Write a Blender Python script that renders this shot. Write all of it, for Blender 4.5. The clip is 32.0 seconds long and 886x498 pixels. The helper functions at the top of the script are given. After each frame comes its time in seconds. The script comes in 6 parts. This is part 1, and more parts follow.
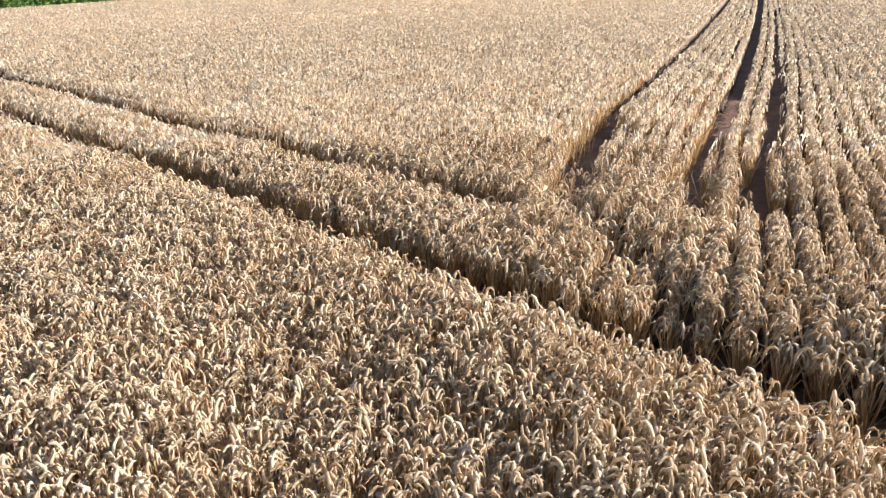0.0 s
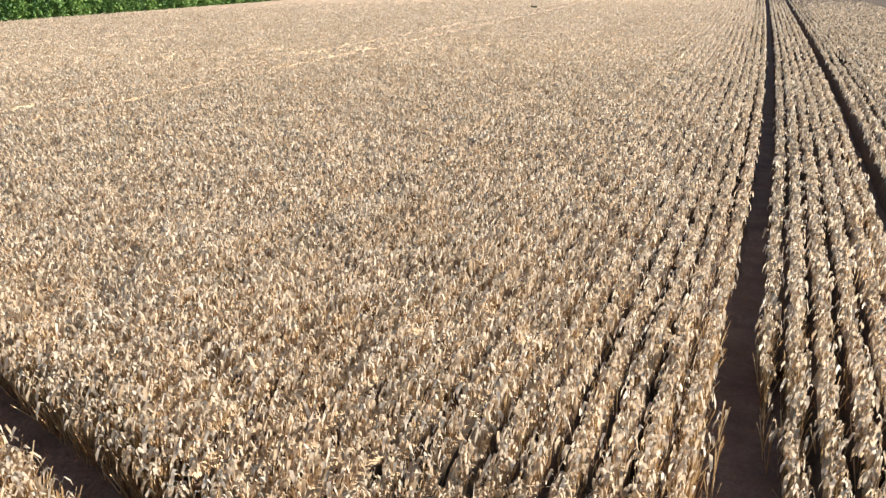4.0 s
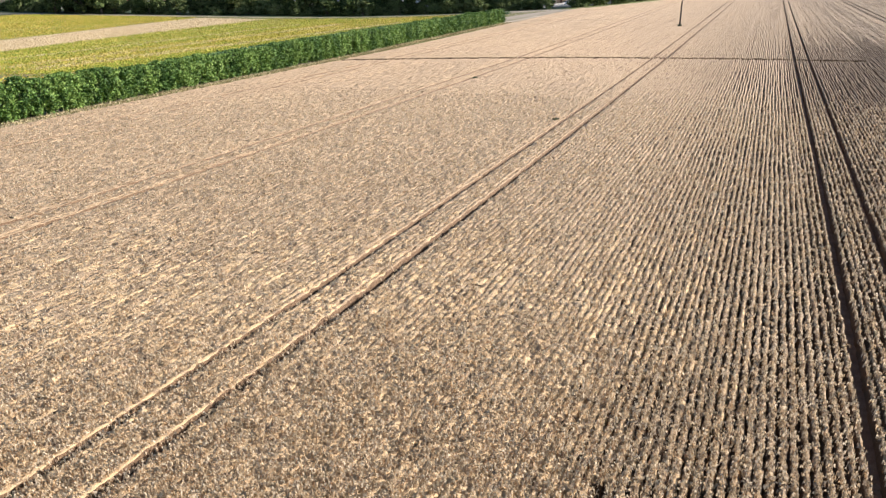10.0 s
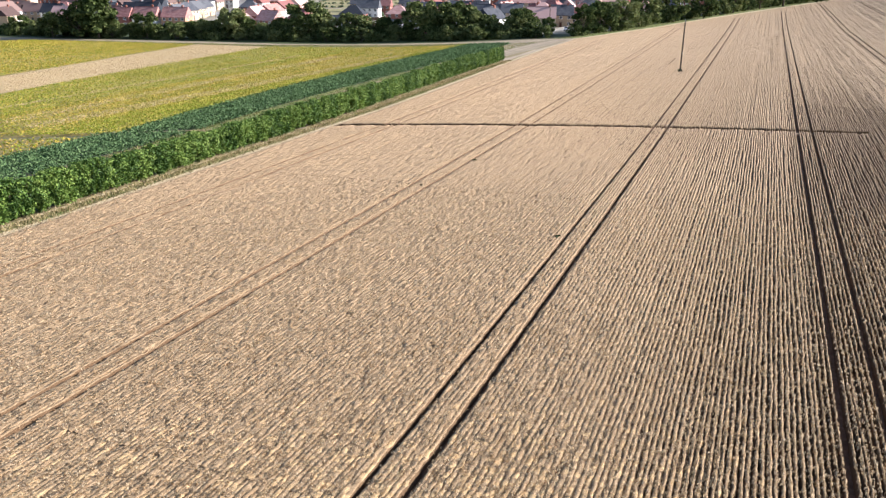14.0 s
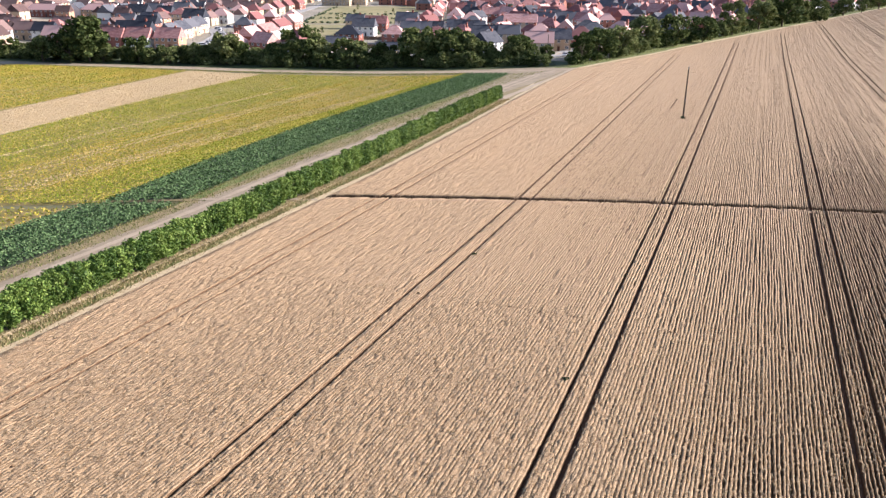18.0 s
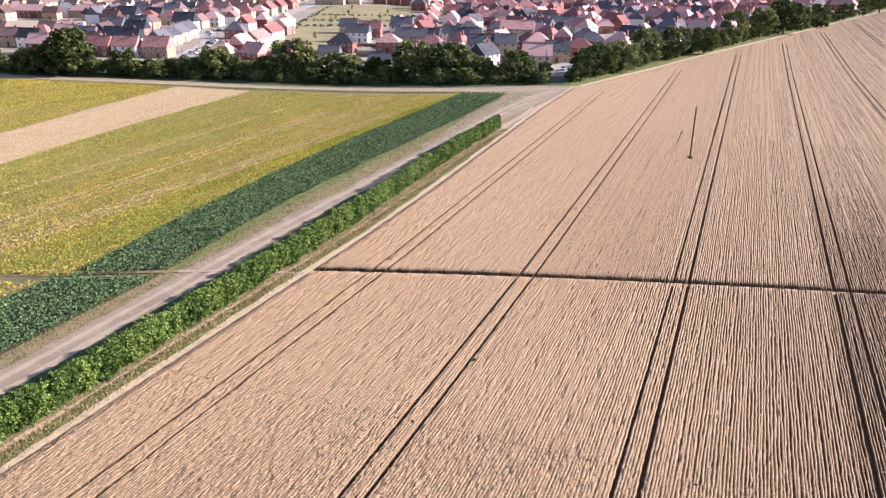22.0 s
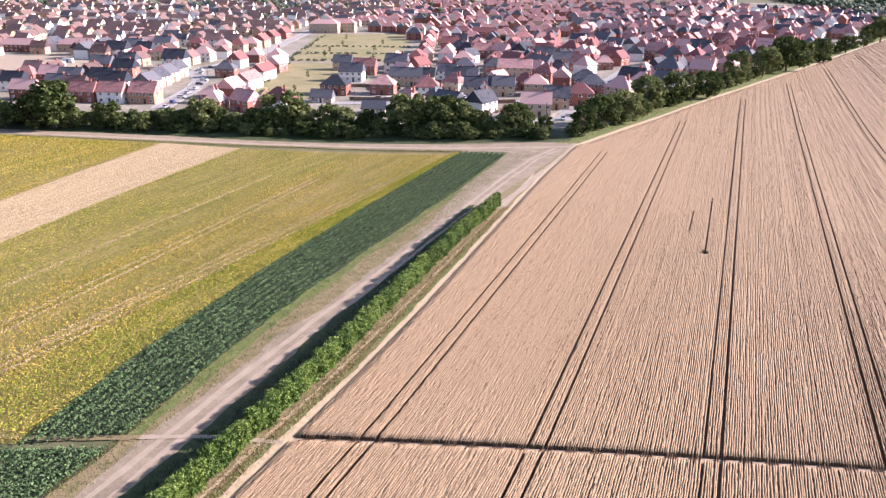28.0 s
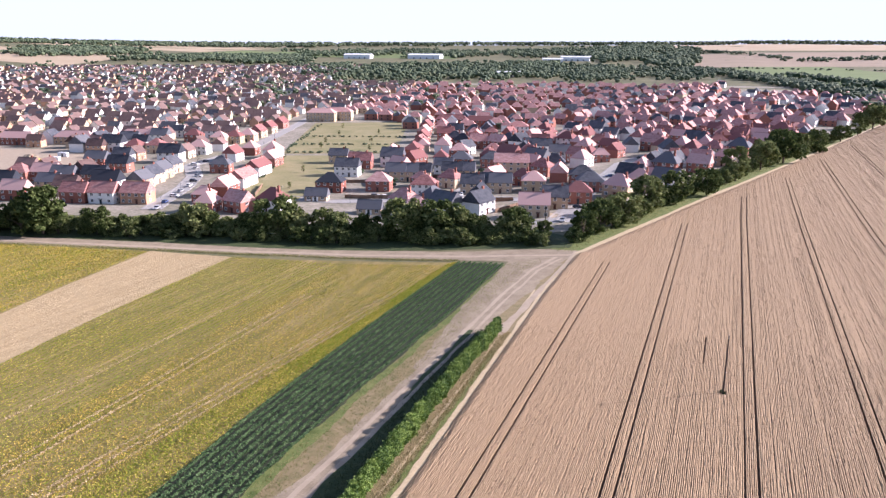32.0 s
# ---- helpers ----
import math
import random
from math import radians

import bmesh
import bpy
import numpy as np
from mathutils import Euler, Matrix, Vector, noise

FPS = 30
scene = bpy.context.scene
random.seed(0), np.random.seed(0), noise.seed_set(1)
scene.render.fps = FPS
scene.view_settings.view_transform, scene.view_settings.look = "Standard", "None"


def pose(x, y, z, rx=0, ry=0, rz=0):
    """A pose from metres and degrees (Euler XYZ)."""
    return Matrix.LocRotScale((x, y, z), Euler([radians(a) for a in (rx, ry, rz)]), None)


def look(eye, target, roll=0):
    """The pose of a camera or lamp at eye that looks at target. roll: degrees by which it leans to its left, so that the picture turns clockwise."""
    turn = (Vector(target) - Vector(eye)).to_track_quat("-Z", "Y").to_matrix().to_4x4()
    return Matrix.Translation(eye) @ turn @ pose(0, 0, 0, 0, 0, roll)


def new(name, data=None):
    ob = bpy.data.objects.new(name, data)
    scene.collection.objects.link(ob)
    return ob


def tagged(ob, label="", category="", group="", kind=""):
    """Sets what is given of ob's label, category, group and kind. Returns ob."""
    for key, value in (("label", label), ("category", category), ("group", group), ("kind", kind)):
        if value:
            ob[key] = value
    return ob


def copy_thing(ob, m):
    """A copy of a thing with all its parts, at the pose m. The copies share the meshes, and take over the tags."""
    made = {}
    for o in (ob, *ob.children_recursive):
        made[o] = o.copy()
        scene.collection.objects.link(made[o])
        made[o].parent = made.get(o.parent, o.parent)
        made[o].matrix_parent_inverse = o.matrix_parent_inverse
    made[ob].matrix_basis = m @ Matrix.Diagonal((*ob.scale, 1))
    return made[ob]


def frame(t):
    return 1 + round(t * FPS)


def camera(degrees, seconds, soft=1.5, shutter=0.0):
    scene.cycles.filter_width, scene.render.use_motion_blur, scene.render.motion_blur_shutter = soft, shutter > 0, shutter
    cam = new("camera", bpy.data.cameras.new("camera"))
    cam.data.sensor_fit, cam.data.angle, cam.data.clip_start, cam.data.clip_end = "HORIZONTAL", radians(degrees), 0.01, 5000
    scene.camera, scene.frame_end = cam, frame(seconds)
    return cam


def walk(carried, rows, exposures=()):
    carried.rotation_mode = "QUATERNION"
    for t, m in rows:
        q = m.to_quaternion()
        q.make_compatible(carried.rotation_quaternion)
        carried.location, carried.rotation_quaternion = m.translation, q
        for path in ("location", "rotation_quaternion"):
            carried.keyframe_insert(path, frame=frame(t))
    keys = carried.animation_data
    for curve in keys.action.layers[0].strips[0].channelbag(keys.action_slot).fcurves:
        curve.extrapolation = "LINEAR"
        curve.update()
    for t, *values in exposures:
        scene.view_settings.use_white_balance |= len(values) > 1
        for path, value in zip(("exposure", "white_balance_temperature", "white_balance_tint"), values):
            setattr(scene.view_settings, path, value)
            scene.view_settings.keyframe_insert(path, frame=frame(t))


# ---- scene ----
cam = camera(59.90, 32.0, soft=1.35)
PATH = [
    (0, (1.499, -3.835, 3.057), (-1.903, 4.798, -0.671), -1.21),
    (0.5, (1.231, -3.117, 3.049), (-2.167, 5.516, -0.682), -1.12),
    (1, (0.956, -2.371, 3.058), (-2.440, 6.262, -0.675), -1.07),
    (1.5, (0.670, -1.585, 3.099), (-2.728, 7.048, -0.632), -1.07),
    (2, (0.373, -0.810, 3.172), (-3.025, 7.825, -0.553), -1.06),
    (2.5, (0.068, -0.091, 3.280), (-3.324, 8.550, -0.437), -0.97),
    (3, (-0.234, 0.608, 3.442), (-3.621, 9.255, -0.266), -0.85),
    (3.5, (-0.525, 1.330, 3.676), (-3.915, 9.980, -0.024), -0.70),
    (4, (-0.814, 2.068, 3.976), (-4.213, 10.716, 0.281), -0.52),
    (5.25, (-1.464, 3.670, 4.854), (-4.924, 12.306, 1.187), -0.22),
    (6, (-1.714, 4.304, 5.393), (-5.259, 12.927, 1.777), -0.52),
    (6.5, (-1.905, 4.760, 5.859), (-5.492, 13.377, 2.270), -0.69),
    (7, (-2.168, 5.344, 6.471), (-5.764, 13.960, 2.888), -0.71),
    (7.5, (-2.479, 6.016, 7.196), (-6.061, 14.635, 3.605), -0.61),
    (8, (-2.802, 6.705, 7.982), (-6.361, 15.328, 4.379), -0.47),
    (8.5, (-3.105, 7.356, 8.788), (-6.647, 15.982, 5.177), -0.36),
    (9, (-3.389, 7.973, 9.608), (-6.918, 16.603, 5.994), -0.28),
    (10, (-3.930, 9.183, 11.311), (-7.445, 17.821, 7.701), -0.12),
    (11, (-4.426, 10.351, 13.135), (-7.934, 18.997, 9.538), -0.02),
    (12, (-4.836, 11.382, 15.104), (-8.347, 20.033, 11.523), -0.03),
    (13, (-5.226, 12.315, 17.150), (-8.736, 20.972, 13.582), -0.03),
    (14, (-5.669, 13.266, 19.196), (-9.167, 21.932, 15.637), 0.14),
    (15, (-6.176, 14.506, 21.236), (-9.664, 23.177, 17.680), 0.26),
    (16, (-6.777, 16.244, 23.262), (-10.269, 24.912, 19.704), 0.19),
    (17, (-7.654, 18.277, 25.207), (-11.137, 26.952, 21.657), 0.19),
    (18, (-8.879, 20.374, 27.035), (-12.325, 29.075, 23.513), 0.45),
    (19, (-9.973, 22.583, 28.915), (-13.398, 31.302, 25.414), 0.54),
    (20, (-10.877, 24.978, 30.913), (-14.299, 33.693, 27.399), 0.43),
    (21, (-11.966, 27.549, 32.924), (-15.361, 36.251, 29.355), 0.54),
    (22, (-13.121, 30.139, 34.792), (-16.484, 38.828, 31.159), 0.74),
    (23, (-14.203, 32.785, 36.595), (-17.548, 41.464, 32.924), 0.82),
    (24, (-15.191, 35.621, 38.535), (-18.536, 44.304, 34.871), 0.71),
    (25, (-16.106, 38.313, 40.373), (-19.455, 47.002, 36.728), 0.58),
    (26, (-17.066, 40.715, 42.198), (-20.414, 49.414, 38.576), 0.56),
    (27, (-18.201, 43.035, 44.378), (-21.543, 51.758, 40.807), 0.62),
    (27.5, (-18.781, 44.274, 45.519), (-22.121, 53.013, 41.985), 0.62),
    (28, (-19.332, 45.611, 46.629), (-22.676, 54.366, 43.141), 0.58),
    (28.5, (-19.869, 46.992, 47.704), (-23.220, 55.770, 44.279), 0.51),
    (29, (-20.414, 48.348, 48.755), (-23.776, 57.155, 45.418), 0.47),
    (29.5, (-20.984, 49.628, 49.790), (-24.358, 58.475, 46.571), 0.47),
    (30, (-21.574, 50.881, 50.812), (-24.959, 59.770, 47.724), 0.47),
    (30.5, (-22.172, 52.175, 51.822), (-25.565, 61.104, 48.862), 0.44),
    (31, (-22.764, 53.567, 52.819), (-26.163, 62.534, 49.985), 0.39),
    (31.5, (-23.339, 55.091, 53.804), (-26.745, 64.096, 51.099), 0.34),
    (32, (-23.905, 56.693, 54.782), (-27.318, 65.733, 52.208), 0.29),
]
walk(cam, [(t, look(eye, target, roll)) for t, eye, target, roll in PATH],
     exposures=[(0, 1.69, 5860, 12), (2, 1.66, 5860, 12), (3.2, 1.57, 5860, 11), (4.5, 1.43, 5890, 10), (6.5, 1.32, 5990, 10), (9, 1.27, 6070, 12), (13, 1.21, 6120, 12), (20, 1.28, 6300, 23), (27, 1.42, 6240, 31), (30, 1.46, 6180, 31), (32, 1.22, 6080, 28)])

# ---- light ----
SUN_AZ = (0.844, 0.536)
SUN_EL = radians(24.5)
world = bpy.data.worlds.new("world")
scene.world = world
world.use_nodes = True
wn = world.node_tree
sky = wn.nodes.new("ShaderNodeTexSky")
sky.sky_type = 'NISHITA'
sky.sun_disc = False
sky.sun_elevation = SUN_EL
sky.sun_rotation = math.atan2(SUN_AZ[0], SUN_AZ[1])
sky.air_density = 1.0
sky.dust_density = 0.8
sky.ozone_density = 1.0
wn.links.new(sky.outputs[0], wn.nodes["Background"].inputs[0])
wn.nodes["Background"].inputs[1].default_value = 0.085
sun_data = bpy.data.lights.new("sun", 'SUN')
sun_data.energy = 5.0
sun_data.angle = radians(0.5)
sun_data.color = (1.0, 0.94, 0.865)
sun = new("sun", sun_data)
c_el = math.cos(SUN_EL)
sun.matrix_world = look((SUN_AZ[0] * c_el * 300, SUN_AZ[1] * c_el * 300, math.sin(SUN_EL) * 300), (0, 0, 0))


# ---- materials ----
def material(name, colours, scale=4.0, rough=0.85, bump=0.0, bump_scale=30.0, fine=0.35, island=0.0, objrand=0.0,
             stretch=(1, 1, 1), metallic=0.0, spec=0.3, translucent=0.0, bump_dist=0.05, window=(0.28, 0.72)):
    """A surface whose colour wanders between the given ones at two scales, with fine relief."""
    m = bpy.data.materials.new(name)
    m.use_nodes = True
    nt = m.node_tree
    bsdf = nt.nodes["Principled BSDF"]
    bsdf.inputs["Roughness"].default_value = rough
    bsdf.inputs["Metallic"].default_value = metallic
    bsdf.inputs["Specular IOR Level"].default_value = spec
    geo = nt.nodes.new("ShaderNodeNewGeometry")
    mapping = nt.nodes.new("ShaderNodeMapping")
    mapping.inputs["Scale"].default_value = stretch
    nt.links.new(geo.outputs["Position"], mapping.inputs[0])
    n1 = nt.nodes.new("ShaderNodeTexNoise")
    n1.inputs["Scale"].default_value = scale
    n1.inputs["Detail"].default_value = 5
    n1.inputs["Roughness"].default_value = 0.6
    nt.links.new(mapping.outputs[0], n1.inputs["Vector"])
    n2 = nt.nodes.new("ShaderNodeTexNoise")
    n2.inputs["Scale"].default_value = scale * 11
    n2.inputs["Detail"].default_value = 3
    nt.links.new(mapping.outputs[0], n2.inputs["Vector"])
    mixv = nt.nodes.new("ShaderNodeMix")
    mixv.data_type = 'FLOAT'
    mixv.inputs[0].default_value = fine
    nt.links.new(n1.outputs[0], mixv.inputs[2])
    nt.links.new(n2.outputs[0], mixv.inputs[3])
    value = mixv.outputs[0]
    for amount, node, socket in ((island, geo, "Random Per Island"), (objrand, None, "Random")):
        if amount:
            if node is None:
                node = nt.nodes.new("ShaderNodeObjectInfo")
            mm = nt.nodes.new("ShaderNodeMath")
            mm.operation = 'MULTIPLY_ADD'
            mm.inputs[1].default_value = amount
            nt.links.new(node.outputs[socket], mm.inputs[0])
            nt.links.new(value, mm.inputs[2])
            mm2 = nt.nodes.new("ShaderNodeMath")
            mm2.operation = 'SUBTRACT'
            mm2.inputs[1].default_value = amount / 2
            nt.links.new(mm.outputs[0], mm2.inputs[0])
            value = mm2.outputs[0]
    ramp = nt.nodes.new("ShaderNodeValToRGB")
    el = ramp.color_ramp.elements
    k = len(colours)
    while len(el) < k:
        el.new(0.5)
    for i, col in enumerate(colours):
        el[i].position = window[0] + (window[1] - window[0]) * i / max(1, k - 1)
        el[i].color = (*col, 1)
    nt.links.new(value, ramp.inputs[0])
    nt.links.new(ramp.outputs[0], bsdf.inputs["Base Color"])
    if bump:
        n3 = nt.nodes.new("ShaderNodeTexNoise")
        n3.inputs["Scale"].default_value = bump_scale
        n3.inputs["Detail"].default_value = 6
        n3.inputs["Roughness"].default_value = 0.65
        nt.links.new(mapping.outputs[0], n3.inputs["Vector"])
        b = nt.nodes.new("ShaderNodeBump")
        b.inputs["Strength"].default_value = bump
        b.inputs["Distance"].default_value = bump_dist
        nt.links.new(n3.outputs[0], b.inputs["Height"])
        nt.links.new(b.outputs[0], bsdf.inputs["Normal"])
    if translucent:
        tr = nt.nodes.new("ShaderNodeBsdfTranslucent")
        nt.links.new(ramp.outputs[0], tr.inputs[0])
        mx = nt.nodes.new("ShaderNodeMixShader")
        mx.inputs[0].default_value = translucent
        nt.links.new(bsdf.outputs[0], mx.inputs[1])
        nt.links.new(tr.outputs[0], mx.inputs[2])
        nt.links.new(mx.outputs[0], nt.nodes["Material Output"].inputs[0])
    return m


M = {}
M["soil"] = material("soil", [(0.125, 0.064, 0.035), (0.195, 0.108, 0.062), (0.28, 0.17, 0.105)], 2.5, bump=1.0, bump_scale=7, bump_dist=0.12)
M["land"] = material("land", [(0.06, 0.075, 0.03), (0.13, 0.125, 0.06), (0.22, 0.18, 0.10)], 0.012, fine=0.4, bump=0.3, bump_scale=3)
# Dark stops mix brown stalks with shade painted between the ears.
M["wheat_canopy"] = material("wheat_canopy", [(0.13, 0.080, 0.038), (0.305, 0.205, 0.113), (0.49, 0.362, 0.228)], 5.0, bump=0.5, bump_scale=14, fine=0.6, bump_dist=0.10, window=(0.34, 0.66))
M["wheat_ear"] = material("wheat_ear", [(0.485, 0.34, 0.19), (0.625, 0.475, 0.30), (0.72, 0.58, 0.40)], 0.9, island=0.5, rough=0.8, spec=0.15, translucent=0.5)
M["wheat_stalk"] = material("wheat_stalk", [(0.30, 0.165, 0.065), (0.50, 0.315, 0.135), (0.66, 0.46, 0.235)], 3.0, island=0.5, rough=0.75, stretch=(8, 8, 0.5), bump=0.8, bump_scale=12, translucent=0.25)
# Stalk brown, darkened to carry the shade of furrows and wheelings.
M["wheat_side_shade"] = material("wheat_side_shade", [(0.075, 0.042, 0.02), (0.13, 0.075, 0.038), (0.20, 0.125, 0.065)], 2.0, stretch=(6, 6, 0.6), fine=0.5, bump=0.8, bump_scale=10)
# Layer below the ears, its straw colour lightened against their shadows.
M["wheat_under_lit"] = material("wheat_under_lit", [(0.32, 0.20, 0.095), (0.47, 0.32, 0.168), (0.60, 0.44, 0.25)], 2.0, stretch=(4, 4, 0.8), fine=0.5, bump=0.7, bump_scale=9)
M["straw_edge"] = material("straw_edge", [(0.36, 0.275, 0.16), (0.56, 0.445, 0.285)], 1.5, bump=0.5)
M["path_dust"] = material("path_dust", [(0.30, 0.215, 0.14), (0.42, 0.31, 0.21)], 0.8, bump=0.4, bump_scale=8)
M["track_dust"] = material("track_dust", [(0.17, 0.13, 0.085), (0.26, 0.207, 0.14), (0.37, 0.30, 0.21)], 0.25, fine=0.4, bump=0.5, bump_scale=6)
M["track_pale"] = material("track_pale", [(0.28, 0.22, 0.155), (0.42, 0.34, 0.25)], 0.5, bump=0.4, bump_scale=6)
M["verge"] = material("verge", [(0.085, 0.105, 0.03), (0.22, 0.17, 0.085), (0.30, 0.23, 0.13)], 0.5, bump=0.7, bump_scale=10)
M["grass"] = material("grass", [(0.06, 0.09, 0.02), (0.13, 0.16, 0.045), (0.22, 0.21, 0.08)], 0.45, bump=0.7, bump_scale=10)
# Weed green; also paints tree and hedge shade onto the ground.
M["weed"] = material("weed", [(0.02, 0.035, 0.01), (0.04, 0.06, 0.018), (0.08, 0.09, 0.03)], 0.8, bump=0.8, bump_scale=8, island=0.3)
M["yellow_soil"] = material("yellow_soil", [(0.11, 0.105, 0.028), (0.19, 0.15, 0.045), (0.36, 0.255, 0.12)], 0.3, fine=0.3, bump=0.8, bump_scale=5, stretch=(1, 0.06, 1))
M["yellow_leaf"] = material("yellow_leaf", [(0.175, 0.245, 0.022), (0.315, 0.32, 0.036), (0.53, 0.41, 0.10)], 0.3, island=0.55, rough=0.8, spec=0.12, translucent=0.15, fine=0.3, stretch=(1, 0.15, 1), window=(0.3, 0.7))
M["tan_leaf"] = material("tan_leaf", [(0.185, 0.24, 0.025), (0.35, 0.305, 0.036), (0.60, 0.42, 0.105)], 0.3, island=0.55, rough=0.8, spec=0.12, translucent=0.15, fine=0.3, stretch=(1, 0.15, 1), window=(0.3, 0.7))
M["dry_row"] = material("dry_row", [(0.45, 0.33, 0.18), (0.64, 0.50, 0.31)], 0.5, island=0.5, rough=0.8, spec=0.12, translucent=0.1)
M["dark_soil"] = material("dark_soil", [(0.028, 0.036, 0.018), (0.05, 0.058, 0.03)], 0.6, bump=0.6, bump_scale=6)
M["dark_leaf"] = material("dark_leaf", [(0.05, 0.095, 0.04), (0.095, 0.16, 0.064), (0.145, 0.215, 0.095)], 0.8, island=0.4, rough=0.85, spec=0.1)
M["stubble"] = material("stubble", [(0.24, 0.18, 0.095), (0.37, 0.285, 0.16), (0.46, 0.36, 0.215)], 0.25, stretch=(2.5, 0.25, 1), bump=0.5, bump_scale=5)
M["hedge_leaf"] = material("hedge_leaf", [(0.04, 0.085, 0.016), (0.105, 0.18, 0.03), (0.22, 0.305, 0.068)], 0.8, island=0.5, objrand=0.4, rough=0.6, translucent=0.14, spec=0.25)
M["bark"] = material("bark", [(0.07, 0.05, 0.035), (0.14, 0.11, 0.08)], 5, bump=0.8, stretch=(1, 1, 0.3))
M["tree_leaf"] = material("tree_leaf", [(0.045, 0.066, 0.02), (0.11, 0.14, 0.045), (0.205, 0.225, 0.09)], 0.25, island=0.6, objrand=0.5, rough=0.9, spec=0.1, translucent=0.22)
# Leaf green lightened and blued a little, distance haze put in its colour.
M["far_leaf_haze"] = material("far_leaf_haze", [(0.04, 0.065, 0.035), (0.075, 0.105, 0.055), (0.12, 0.145, 0.08)], 0.03, island=0.5, rough=0.8, bump=0.9, bump_scale=0.5, bump_dist=2.0)
M["roof_red"] = material("roof_red", [(0.23, 0.095, 0.088), (0.43, 0.21, 0.185), (0.60, 0.37, 0.33)], 0.5, objrand=1.0, bump=0.4, bump_scale=4, stretch=(1, 1, 3))
M["roof_brown"] = material("roof_brown", [(0.09, 0.055, 0.05), (0.21, 0.135, 0.12)], 0.5, objrand=0.8, bump=0.4, bump_scale=4)
M["roof_grey"] = material("roof_grey", [(0.03, 0.034, 0.045), (0.065, 0.069, 0.083), (0.12, 0.122, 0.135)], 0.5, objrand=0.8, bump=0.4, bump_scale=4)
M["brick_red"] = material("brick_red", [(0.24, 0.09, 0.065), (0.36, 0.15, 0.11)], 1.5, objrand=0.8, bump=0.3, bump_scale=12)
M["brick_orange"] = material("brick_orange", [(0.42, 0.22, 0.14), (0.52, 0.31, 0.20)], 1.5, objrand=0.8, bump=0.3, bump_scale=12)
M["brick_buff"] = material("brick_buff", [(0.44, 0.33, 0.22), (0.56, 0.43, 0.30)], 1.5, objrand=0.8, bump=0.3, bump_scale=12)
M["render_white"] = material("render_white", [(0.70, 0.68, 0.64), (0.82, 0.80, 0.77)], 0.6, rough=0.8)
M["frame_white"] = material("frame_white", [(0.72, 0.72, 0.70), (0.80, 0.80, 0.78)], 1.0, rough=0.4)
M["glass_dark"] = material("glass_dark", [(0.02, 0.025, 0.03), (0.045, 0.05, 0.06)], 0.4, rough=0.08, spec=0.6)
M["door_paint"] = material("door_paint", [(0.03, 0.04, 0.05), (0.10, 0.04, 0.03)], 0.1, objrand=1.0, rough=0.4)
M["tarmac"] = material("tarmac", [(0.25, 0.24, 0.225), (0.36, 0.345, 0.325)], 0.3, bump=0.2)
M["pole_wood"] = material("pole_wood", [(0.05, 0.038, 0.03), (0.09, 0.07, 0.055)], 6, stretch=(1, 1, 0.15), bump=0.4)
M["lawn"] = material("lawn", [(0.14, 0.15, 0.055), (0.24, 0.21, 0.10), (0.31, 0.26, 0.14)], 0.06, fine=0.35, bump=0.5, bump_scale=3)
M["field_green"] = material("field_green", [(0.10, 0.15, 0.045), (0.16, 0.19, 0.07)], 0.01)
M["field_tan"] = material("field_tan", [(0.36, 0.27, 0.17), (0.46, 0.36, 0.24)], 0.01)
M["field_brown"] = material("field_brown", [(0.24, 0.18, 0.12), (0.33, 0.255, 0.18)], 0.01)
M["shed_white"] = material("shed_white", [(0.66, 0.68, 0.70), (0.78, 0.79, 0.80)], 0.05, rough=0.5)
M["car_silver"] = material("car_silver", [(0.45, 0.46, 0.48), (0.6, 0.6, 0.62)], 1, rough=0.3, metallic=0.4, spec=0.6)
M["car_dark"] = material("car_dark", [(0.02, 0.022, 0.03), (0.05, 0.05, 0.07)], 1, rough=0.25, spec=0.6)
M["car_blue"] = material("car_blue", [(0.03, 0.06, 0.18), (0.05, 0.09, 0.24)], 1, rough=0.3, spec=0.6)
M["tyre"] = material("tyre", [(0.015, 0.015, 0.015), (0.03, 0.03, 0.03)], 4, rough=0.8)
M["porcelain"] = material("porcelain", [(0.62, 0.6, 0.56), (0.7, 0.68, 0.65)], 8, rough=0.25)


# ---- helpers of this scene ----
def ground(x, y):
    """Height of the land: a field falling gently to the houses, low hills far off."""
    x, y = np.asarray(x, float), np.asarray(y, float)
    u = np.clip((y - 2) / 345, 0, 1)
    a = -7.3 * (u + 0.18 * u * (1 - u))
    v = np.clip(-x / 95, 0, 2)
    b = -np.where(v < 1, v * v, 2 * v - 1 - (v - 1) ** 2) * 3.1 * np.clip((y + 40) / 80, 0, 1)
    far = np.clip((np.hypot(x, y) - 1300) / 3300, 0, 1)
    hills = (66 + 10 * np.sin(x / 700 + 1) + 7 * np.sin(y / 430 + x / 900)) * far * far * (3 - 2 * far)
    return a + np.maximum(b, -6.2) + hills


def gz(x, y):
    return float(ground(x, y))


